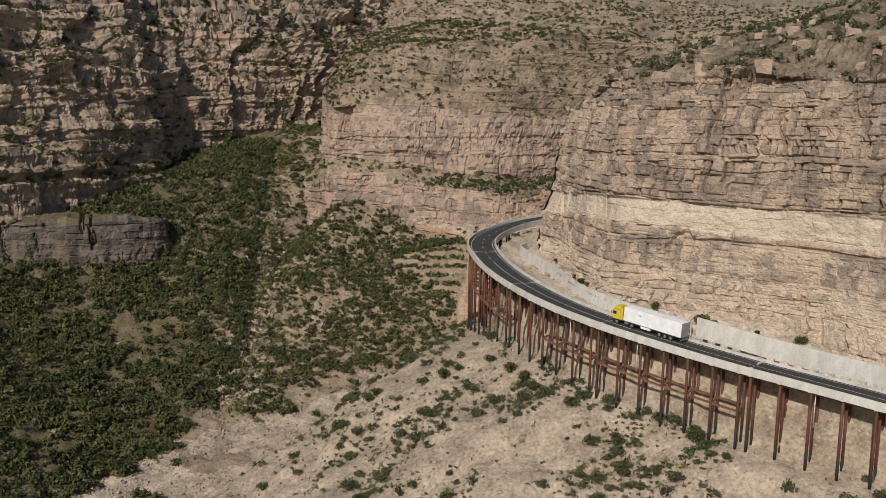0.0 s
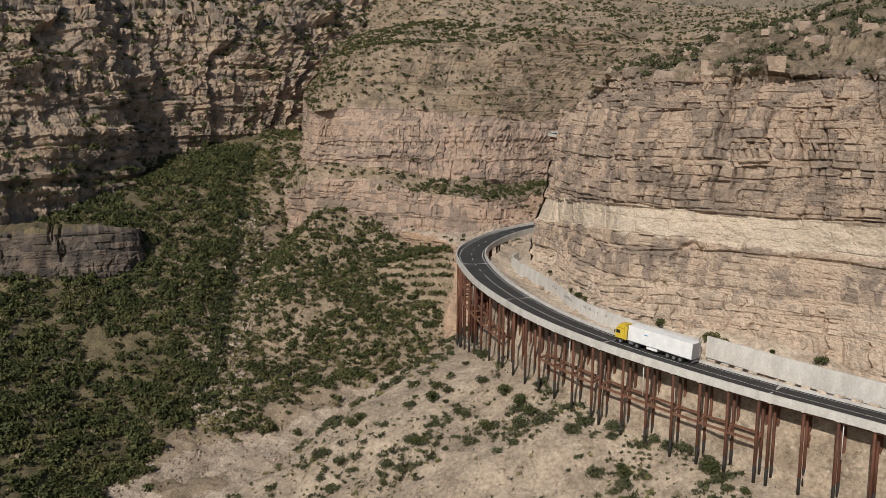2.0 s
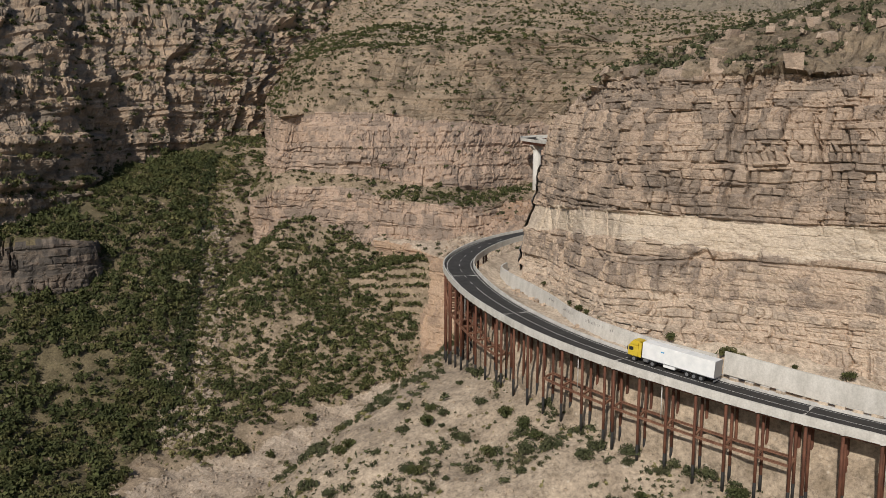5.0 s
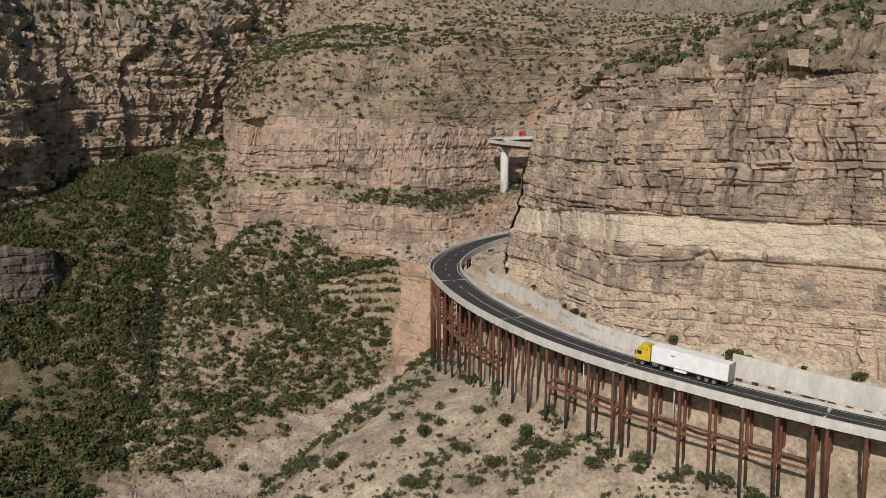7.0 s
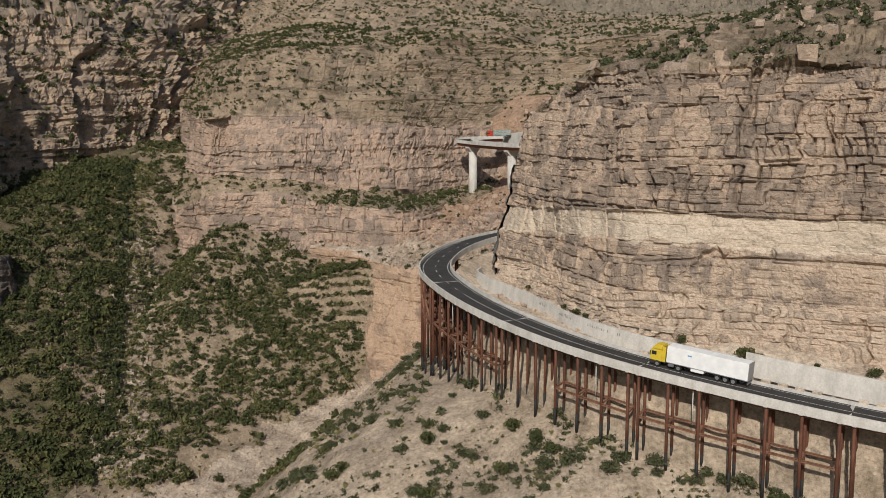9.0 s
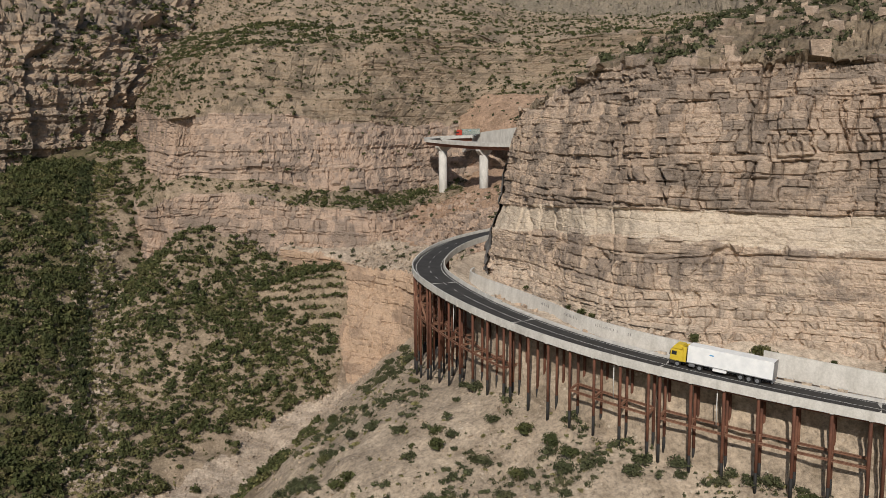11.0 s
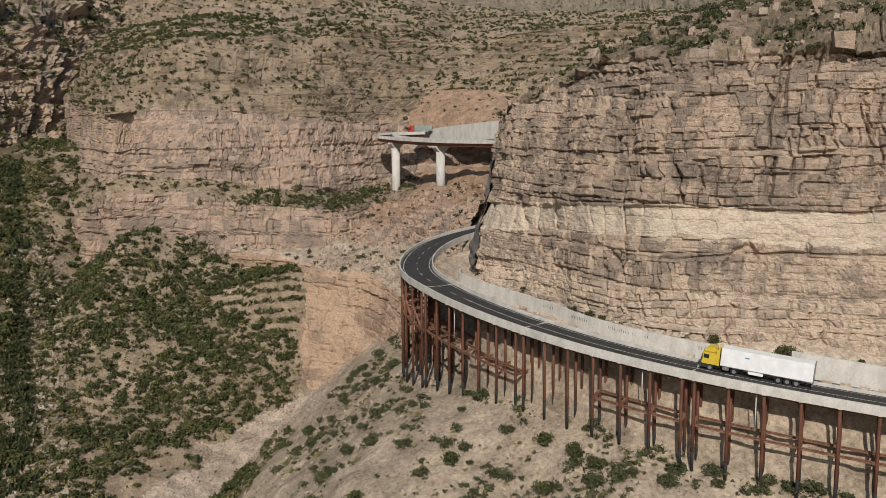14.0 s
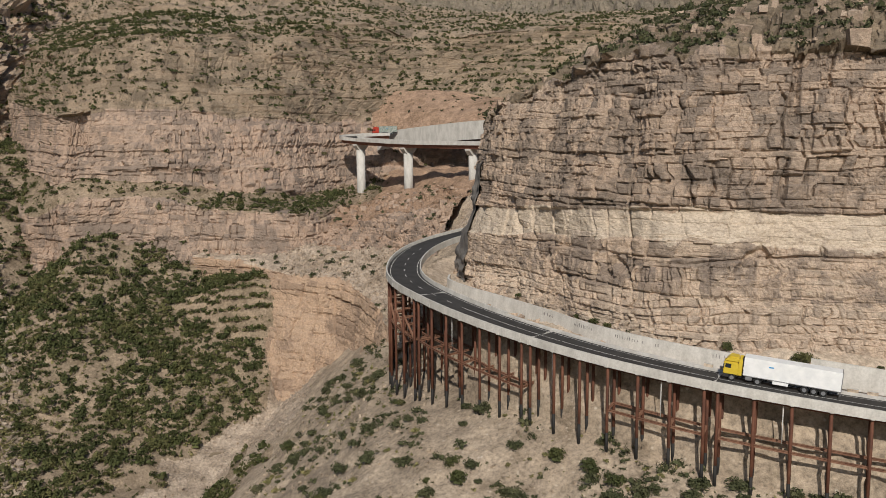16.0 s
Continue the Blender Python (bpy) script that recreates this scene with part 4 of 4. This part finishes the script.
truck = lorry("lorry", YELLOW, TRUCK_WHITE, 13.6, "yellow tractor lorry pulling a long white box trailer")
f0, r0 = at_road(122.5, 5.6, 0.045), at_road(105.5, 5.6, 0.045)
ahead = (f0 - r0).normalized()
side_v = Vector((0, 0, 1)).cross(ahead).normalized()
up_v = ahead.cross(side_v)
truck.matrix_world = Matrix.Translation(f0) @ Matrix((ahead, side_v, up_v)).transposed().to_4x4()

i = int(np.argmin(np.hypot(up_p[:, 0] + 46, up_p[:, 1] - 400)))
small = lorry("small_lorry", RED_PAINT, surface("mixed_load_cover", lambda nt: ramp(nt, noise_tex(nt, 3.0, 3, 0.6), [(0.4, (0.10, 0.16, 0.14)), (0.6, (0.40, 0.40, 0.36))]), 0.7), 9.0, "red lorry with a mottled load on the upper bridge")
fa, ra = up_p[8] + up_n[8] * 5.5, up_p[0] + up_n[0] * 5.5
va = Vector(fa - ra).normalized()
sa = Vector((0, 0, 1)).cross(va).normalized()
small.matrix_world = Matrix.Translation(Vector(fa) + Vector((0, 0, 0.05))) @ Matrix((va, sa, va.cross(sa))).transposed().to_4x4()

# ---------- plants ----------
rng = np.random.default_rng(11)


def crown_mesh(n, lobes, leaf, flat=0.75, seed=0, inner=0):
    """Leaf quads round a few lobes, about one metre in radius, standing on z = 0."""
    r = np.random.default_rng(seed)
    c = np.c_[r.uniform(-0.55, 0.55, (lobes, 2)), r.uniform(0.35, 0.8, lobes)]
    rad = r.uniform(0.35, 0.6, lobes)
    k = r.integers(0, lobes, n)
    d = r.normal(size=(n, 3))
    d /= np.linalg.norm(d, axis=1, keepdims=True)
    d[:, 2] = np.where(d[:, 2] < -0.55, -d[:, 2], d[:, 2])
    p = c[k] + d * (rad[k] * r.uniform(0.65, 1.08, n))[:, None]
    p[:, 2] = np.maximum(p[:, 2] * flat, 0.04)
    nrm = d + 0.7 * r.normal(size=(n, 3))
    nrm /= np.linalg.norm(nrm, axis=1, keepdims=True)
    a = np.cross(nrm, r.normal(size=(n, 3)))
    a /= np.linalg.norm(a, axis=1, keepdims=True)
    b = np.cross(nrm, a)
    h = leaf * r.uniform(0.6, 1.4, n)[:, None]
    Q = np.stack([p - a * h * 1.25, p - b * h * 0.8, p + a * h * 1.25, p + b * h * 0.8], 1)
    heart = []
    for k in range(inner):
        m, turn, q = c[k % lobes], r.uniform(0, math.tau), 0.62 * rad[k % lobes]
        e = np.array([math.cos(turn) * q, math.sin(turn) * q, 0.0])
        f = np.array([-math.sin(turn) * 0.4, math.cos(turn) * 0.4, 1.0]) * q
        heart.append([m - e - 0.5 * f, m + e - 0.7 * f, m + 0.8 * e + f, m - 0.7 * e + 0.8 * f])
    if heart:
        heart = np.array(heart)
        heart[..., 2] = np.maximum(heart[..., 2] * flat, 0.02)
        Q = np.concatenate([Q, heart])
    return Q      # n x 4 x 3


TUFTS = [crown_mesh(38, 5, 0.145, 0.85, 1, 4), crown_mesh(34, 4, 0.15, 0.7, 2, 4), crown_mesh(40, 7, 0.14, 0.8, 3, 5), crown_mesh(32, 3, 0.15, 1.0, 4, 3)]
TUFTS_FINE = [crown_mesh(74, 6, 0.10, 0.85, 51, 5), crown_mesh(70, 5, 0.10, 0.7, 52, 5), crown_mesh(78, 8, 0.095, 0.8, 53, 6)]


def quads_object(name, Q, material, label, category):
    n = len(Q)
    me = bpy.data.meshes.new(name)
    me.vertices.add(4 * n)
    me.vertices.foreach_set("co", Q.reshape(-1).astype(np.float32))
    me.loops.add(4 * n)
    me.loops.foreach_set("vertex_index", np.arange(4 * n, dtype=np.int32))
    me.polygons.add(n)
    me.polygons.foreach_set("loop_start", np.arange(0, 4 * n, 4, dtype=np.int32))
    me.update(calc_edges=True)
    me.polygons.foreach_set("use_smooth", [False] * n)
    me.materials.append(material)
    return tagged(new(name, me), label, category, kind="stuff")


def shrub_field(name, places, sizes, material, label, squash=1.0):
    out = []
    for k, T in enumerate(TUFTS):
        m = np.arange(len(places)) % len(TUFTS) == k
        p, z = places[m], sizes[m]
        a = rng.uniform(0, math.tau, len(p))
        c, s = np.cos(a)[:, None, None], np.sin(a)[:, None, None]
        sx = (z * rng.uniform(0.85, 1.2, len(z)))[:, None, None]
        X = (T[None, :, :, 0] * c - T[None, :, :, 1] * s) * sx + p[:, 0, None, None]
        Y = (T[None, :, :, 0] * s + T[None, :, :, 1] * c) * sx + p[:, 1, None, None]
        Z = T[None, :, :, 2] * (z * squash * rng.uniform(0.8, 1.25, len(z)))[:, None, None] + p[:, 2, None, None] - 0.1
        out.append(np.stack([X, Y, Z], -1).reshape(-1, 4, 3))
    return quads_object(name, np.concatenate(out), material, label, "shrubs")


TUFTS_FULL = TUFTS
TUFTS_SMALL = [crown_mesh(12, 3, 0.28, 0.8, 31, 2), crown_mesh(11, 2, 0.30, 0.7, 32, 2)]


def small_field(name, places, sizes, material, label):
    global TUFTS
    TUFTS = TUFTS_SMALL
    ob = shrub_field(name, places, sizes, material, label)
    TUFTS = TUFTS_FULL
    return ob


def pick(P, weight, count):
    """count places on a grid of points, by weight, jittered within the cells."""
    w = weight.reshape(-1).clip(0)
    n = int(min(count, (w > 0).sum()))
    i = rng.choice(len(w), n, replace=False, p=w / w.sum())
    return P.reshape(-1, 3)[i] + np.c_[rng.uniform(-0.4, 0.4, (n, 2)), np.zeros(n)]


def facing_up(P):
    """The upward share of a grid's normals, smoothed, and the area of its cells."""
    N = np.cross(np.gradient(P, axis=0), np.gradient(P, axis=1))
    a = np.linalg.norm(N, axis=-1)
    up = np.abs(N[..., 2]) / (a + 1e-9)
    return up, a


gup, garea = facing_up(GROUND)
patch = fractal(gx / 28, gy / 28, octaves=4, seed=71)
fine_patch = fractal(gx / 7, gy / 7, octaves=3, seed=75)
kindv = np.zeros(gx.shape, int)
kindv[:-1, :-1] = kind
fine_cell = (gx > -300) & (gx < 130) & (gy > 40)
gully = np.exp(-((gx + 158 + 0.55 * (gy - 286)) / 8) ** 2)
on_spur = fine_cell & (kindv == 2) & (gy > 205) & ((gy < 345) | (gx < -165))
w = on_spur * garea * np.clip(0.60 + 0.45 * patch + 0.7 * fine_patch, 0.05, 2) * (1 - 0.55 * gully)
p = pick(GROUND, w, 3300)
shrub_field("spur_shrubs", p, rng.uniform(1.0, 2.7, len(p)), LEAF_FAR, "dark green shrubs scattered over the brown spur")
on_left = fine_cell & (kindv == 1) & (gy > 110) & (gy < 400)
w = on_left * garea * np.clip(0.9 + 0.45 * patch + 0.7 * fine_patch, 0.15, 2.5) * (1 - 0.8 * gully)
p = pick(GROUND, w, 7600)
shrub_field("valley_shrubs", p, rng.uniform(1.4, 3.4, len(p)), LEAF_FAR, "dense dark green scrub on the valley side")
w = fine_cell * garea * np.clip(gully - 0.15, 0, 1) * (gy > 210) * (gy < 400)
p = pick(GROUND, w, 900)
stream_bank = np.exp(-((gx + 164.5 + 0.55 * (gy - 286)) / 3.2) ** 2)
q = pick(GROUND, fine_cell * garea * np.clip(stream_bank - 0.1, 0, 1) * (gy > 215) * (gy < 400), 300)
shrub_field("stream_trees", q, rng.uniform(1.3, 2.8, len(q)), LEAF_DARK, "dark trees crowded along the gully stream", 1.2)
shrub_field("gully_grass", p, rng.uniform(0.8, 2.0, len(p)), LEAF_DRY, "yellow-green grass and bushes in the gully", 0.7)
for nm, P, strip, count, wt, size, mat, label in (
        ("mid_shrubs", mid_p, mid_s, 7000, {0: 0.04, 1: 1.8, 2: 0.14, 3: 1.5, 4: 1.7, 5: 0.5}, (0.8, 2.1), LEAF_FAR, "green shrubs on the ledges of the pinkish hillside"),
        ("left_shrubs", left_p, left_s, 5600, {0: 1.6, 1: 0.9, 2: 0.9, 3: 1.0}, (1.2, 3.2), LEAF_FAR, "dark shrubs on the ledges of the dark mountainside"),
        ("plateau_shrubs", butte_p, butte_s, 900, {4: 1.0, 5: 0.8}, (0.7, 1.9), LEAF_NEAR, "green bushes on the rubbly cliff top"),
        ("far_shrubs", far_p, far_s, 200, {0: 1.0, 1: 1.0, 2: 0.6}, (1.5, 3.5), LEAF_FAR, "scattered shrubs on the far mountain"),
        ("ravine_shrubs", orange_p, orange_s, 70, {0: 0.15, 1: 1.0}, (0.8, 1.8), LEAF_NEAR, "green bushes on the ravine ledges"),
        ("gorge_shrubs", gorge_p, gorge_s, 60, {0: 0.3, 1: 1.0}, (0.6, 1.6), LEAF_NEAR, "green bushes on the stepped orange rock"),
        ("cut_shrubs", cut_p, cut_s, 60, {0: 0.2, 1: 1.0}, (0.6, 1.4), LEAF_NEAR, "small bushes on the orange cut slope")):
    up, area = facing_up(P)
    lumps = fractal(P[..., 0] / 16, P[..., 1] / 16, P[..., 2] / 16, 3, 81)
    w = area * np.clip(up - 0.16, 0, 1) ** 0.7 * np.array([wt.get(int(k), 0.0) for k in strip])[None] * np.clip(0.7 + 0.55 * lumps, 0.1, 2)
    p = pick(P, w, count)
    shrub_field(nm, p, rng.uniform(*size, len(p)), mat, label)
    extra = {"mid_shrubs": 13000, "left_shrubs": 3000, "far_shrubs": 3500, "plateau_shrubs": 500}.get(nm, 0)
    if extra:
        p = pick(P, w, extra)
        small_field(nm.replace("shrubs", "herbs"), p, rng.uniform(size[0] * 0.45, size[0] * 1.1 + (1.6 if nm == "far_shrubs" else 0), len(p)), mat, label.replace("shrubs", "small shrubs").replace("bushes", "herbs"))
w = (on_left | on_spur) * garea * np.clip(0.6 + 0.5 * fine_patch, 0.1, 2)
p = pick(GROUND, w, 7000)
small_field("hill_seedlings", p, rng.uniform(0.4, 1.0, len(p)), LEAF_FAR, "small dry shrubs between the larger ones")
near_w = (fine_cell & (kindv == 0) & (gd > -3) & (gx > -50) & (gx < 105) & (gy > 60) & (gy < 262)) * np.clip((gx + 55) / 60, 0.12, 1) * np.where((gd < 11) & (gx > 22), 3.0, 1.0)
p = pick(GROUND, near_w * garea * np.clip(0.35 + 0.6 * patch + 0.6 * fine_patch, 0.03, 2), 1500)
small_field("slope_seedlings", p, rng.uniform(0.2, 0.65, len(p)), LEAF_NEAR, "small grey-green herbs on the dry slope")
p = pick(GROUND, near_w * garea * np.clip(0.25 + 0.5 * patch + 0.9 * fine_patch, 0.02, 2), 1100)
TUFTS = TUFTS_FINE
shrub_field("slope_bushes", p, 0.4 + 1.3 * rng.random(len(p)) ** 1.6, LEAF_NEAR, "grey-green bushes on the dry slope")
TUFTS = TUFTS_FULL
p = pick(GROUND, near_w * garea * np.clip(0.3 + 0.9 * patch + 0.6 * fine_patch, 0.03, 2), 900)
small_field("slope_grass", p, rng.uniform(0.25, 0.8, len(p)), LEAF_DRY, "dry yellow grass tufts on the slope")
p = pick(GROUND, (on_left | on_spur) * garea * np.clip(0.6 + 0.7 * patch + 0.6 * fine_patch, 0.03, 2), 7000)
small_field("valley_grass", p, rng.uniform(0.5, 1.3, len(p)), LEAF_DRY, "dry yellow grass between the valley shrubs")
w = fine_cell * (kindv == 3) * garea * (gy > 300) * np.clip(fine_patch, 0, 1)
p = pick(GROUND, w, 70)
shrub_field("ravine_bed_shrubs", p, rng.uniform(0.7, 1.7, len(p)), LEAF_NEAR, "green bushes in the stony ravine")


def shrub(label, seed, material):
    """One shrub: short forked stems and a crown of leaves."""
    r = random.Random(seed)
    ob = new("shrub")
    tagged(ob, label, "shrub", "shrubs on the slope below the road")
    for k in range(3):
        a = r.uniform(0, math.tau)
        part("stem", *tube((0, 0, -0.25), (0.45 * math.cos(a), 0.45 * math.sin(a), 0.55), 0.05, 0.02, 6), BARK, ob)
    Q = crown_mesh(340, 9, 0.075, 0.8, seed, 9)
    me_ob = mesh_object("crown", Q.reshape(-1, 3), np.arange(len(Q) * 4).reshape(-1, 4), material, ob, False)
    return ob


kinds = [shrub("rounded grey-green shrub on the dry slope", 21, LEAF_NEAR), shrub("loose olive-green shrub on the dry slope", 22, LEAF_NEAR), shrub("dark green shrub on the dry slope", 23, LEAF_FAR), shrub("low yellowish shrub on the dry slope", 24, LEAF_DRY)]
near_slope = fine_cell & (kindv == 0) & (gd > -3) & (gx > -45) & (gx < 95) & (gy > 70) & (gy < 260)
w = near_slope * garea * np.clip(0.6 + 0.5 * patch + 0.6 * fine_patch, 0.08, 2) * np.where((gd < 14) & (gx > 0), 2.6, 1.0)
p = pick(GROUND, w, 290)
for k, q3 in enumerate(p):
    z = float(rng.uniform(0.8, 2.3)) * (0.6 if k % 4 == 3 else 1.0)
    m = Matrix.Translation((q3[0], q3[1], q3[2] - 0.05)) @ Matrix.Rotation(float(rng.uniform(0, math.tau)), 4, "Z")
    src = kinds[(0, 0, 1, 3, 0, 2, 1, 3)[k % 8]]
    if k < 4:
        src = kinds[k]
        src.matrix_world, src.scale = m, (z, z, z)
    else:
        c = copy_thing(src, m)
        c.scale = (z, z, z * float(rng.uniform(0.8, 1.15)))
# bushes between the wall and the cliff
for x, y, z, r in ((58.5, 138.5, 1.2, 2.1), (48, 143.5, 2.2, 1.5), (61.5, 138.2, 1.0, 1.2), (30, 155.5, 3.2, 1.3), (27.5, 158.5, 3.4, 1.4), (25.3, 162, 3.6, 1.2), (33, 152.5, 3.0, 1.1), (78, 131.5, 0.8, 1.6), (70, 135, 1.0, 0.9), (15, 179, 4.6, 1.0)):
    c = copy_thing(kinds[2], Matrix.Translation((x, y, z - 0.6)) @ Matrix.Rotation(x, 4, "Z"))
    c.scale = (r, r, r)
    c["label"] = "dark green bush beside the roadside wall"
w = fine_cell * (kindv == 0) * garea * (gd > -3) * (gx > -60) * (gx < 110) * (gy > 60) * (gy < 270) * np.clip(0.3 + patch, 0.05, 2)
p = pick(GROUND, w, 900)
shrub_field("grass_tufts", p, rng.uniform(0.2, 0.55, len(p)), LEAF_DRY, "dry grass tufts and seedlings on the slope", 0.8)

# ---------- loose rock ----------
CUBE = np.array([(-1, -1, -1), (1, -1, -1), (1, 1, -1), (-1, 1, -1), (-1, -1, 1), (1, -1, 1), (1, 1, 1), (-1, 1, 1)], float)
CUBE_F = np.array([(0, 3, 2, 1), (4, 5, 6, 7), (0, 1, 5, 4), (1, 2, 6, 5), (2, 3, 7, 6), (3, 0, 4, 7)])


def rubble(name, places, sizes, material, label):
    n = len(places)
    V = CUBE[None] * (0.5 * sizes[:, None] * rng.uniform(0.55, 1.25, (n, 3)))[:, None, :] * rng.uniform(0.6, 1.15, (n, 8, 1))
    a, b = rng.uniform(0, math.tau, n), rng.uniform(-0.5, 0.5, n)
    ca, sa, cb, sb = np.cos(a)[:, None], np.sin(a)[:, None], np.cos(b)[:, None], np.sin(b)[:, None]
    X, Z = V[..., 0] * cb + V[..., 2] * sb, -V[..., 0] * sb + V[..., 2] * cb
    V = np.stack([X * ca - V[..., 1] * sa, X * sa + V[..., 1] * ca, Z + 0.12 * sizes[:, None]], -1) + places[:, None, :]
    F = (CUBE_F[None] + 8 * np.arange(n)[:, None, None]).reshape(-1, 4)
    me = bpy.data.meshes.new(name)
    me.vertices.add(8 * n)
    me.vertices.foreach_set("co", V.reshape(-1).astype(np.float32))
    me.loops.add(F.size)
    me.loops.foreach_set("vertex_index", F.reshape(-1).astype(np.int32))
    me.polygons.add(len(F))
    me.polygons.foreach_set("loop_start", np.arange(0, F.size, 4, dtype=np.int32))
    me.update(calc_edges=True)
    me.polygons.foreach_set("use_smooth", [False] * len(me.polygons))
    me.materials.append(material)
    return tagged(new(name, me), label, "stones", kind="stuff")


w = fine_cell * (kindv == 3) * garea
p = pick(GROUND, w, 7000)
rubble("river_stones", p, 0.25 + 0.9 * rng.random(len(p)) ** 4, GRAVEL, "pale angular stones in the dry river bed")
w = fine_cell * (kindv == 0) * garea * (gd > -4) * (gx < 110) * (gy < 270) * np.clip(0.3 + fine_patch, 0.05, 2)
p = pick(GROUND, w, 9000)
rubble("slope_stones", p, 0.15 + 0.7 * rng.random(len(p)) ** 5, SOIL_NEAR, "small pale stones on the dry slope")
w = fine_cell * ((kindv == 1) | (kindv == 2)) * garea * np.clip(0.1 + fine_patch, 0.02, 2)
p = pick(GROUND, w, 6000)
rubble("hill_stones", p, 0.4 + 1.6 * rng.random(len(p)) ** 4, SOIL_SPUR, "brown stones among the shrubs")
up, area = facing_up(butte_p)
p = pick(butte_p, area * np.array([{4: 1.0, 5: 0.7}.get(int(k), 0) for k in butte_s])[None], 420)
rubble("plateau_boulders", p, 0.5 + 2.6 * rng.random(len(p)) ** 3, ROCK_UPPER, "grey boulders along the cliff top")
w = fine_cell * inside * (gd < -14) * (gd > -40) * (gx > 2) * (gx < 118) * garea
p = pick(GROUND, w, 320)
rubble("cliff_foot_rubble", p, 0.25 + 1.5 * rng.random(len(p)) ** 4, ROCK_NEAR, "buff rubble at the foot of the cliff")


up, area = facing_up(gorge_p)
p = pick(gorge_p, area * np.array([{0: 1.0, 1: 0.25}[int(k)] for k in gorge_s])[None], 900)
rubble("gorge_blocks", p, 0.4 + 2.4 * rng.random(len(p)) ** 4, ROCK_MID, "pinkish fallen blocks below the upper bridge")
up, area = facing_up(orange_p)
p = pick(orange_p, area * np.array([{0: 0.0, 1: 1.0}[int(k)] for k in orange_s])[None] * (orange_p[..., 0] > -64), 2600)
rubble("ravine_scree", p, 0.35 + 1.3 * rng.random(len(p)) ** 3, GRAVEL, "pale scree filling the ravine head")


def streak(points, width):
    """Nearness to a polyline in plan, 0 to 1."""
    best = np.full(gx.shape, 1e9)
    for (x0, y0), (x1, y1) in zip(points[:-1], points[1:]):
        vx, vy = x1 - x0, y1 - y0
        f = np.clip(((gx - x0) * vx + (gy - y0) * vy) / (vx * vx + vy * vy), 0, 1)
        best = np.minimum(best, np.hypot(gx - x0 - f * vx, gy - y0 - f * vy))
    return np.exp(-(best / width) ** 2) * fine_cell


w = streak([(-178, 322), (-168, 305), (-158, 286), (-146, 262), (-134, 238), (-124, 222)], 2.6) * garea
p = pick(GROUND, w, 1500)
rubble("gully_stones", p, 0.5 + 1.7 * rng.random(len(p)) ** 3, GRAVEL, "pale boulders along the gully bed")
w = streak([(-206, 318), (-195, 298), (-182, 280), (-170, 262), (-160, 246)], 2.0) * garea
p = pick(GROUND, w, 900)
rubble("scree_stones", p, 0.4 + 1.2 * rng.random(len(p)) ** 3, SOIL_SPUR, "brown scree streak down the valley side")
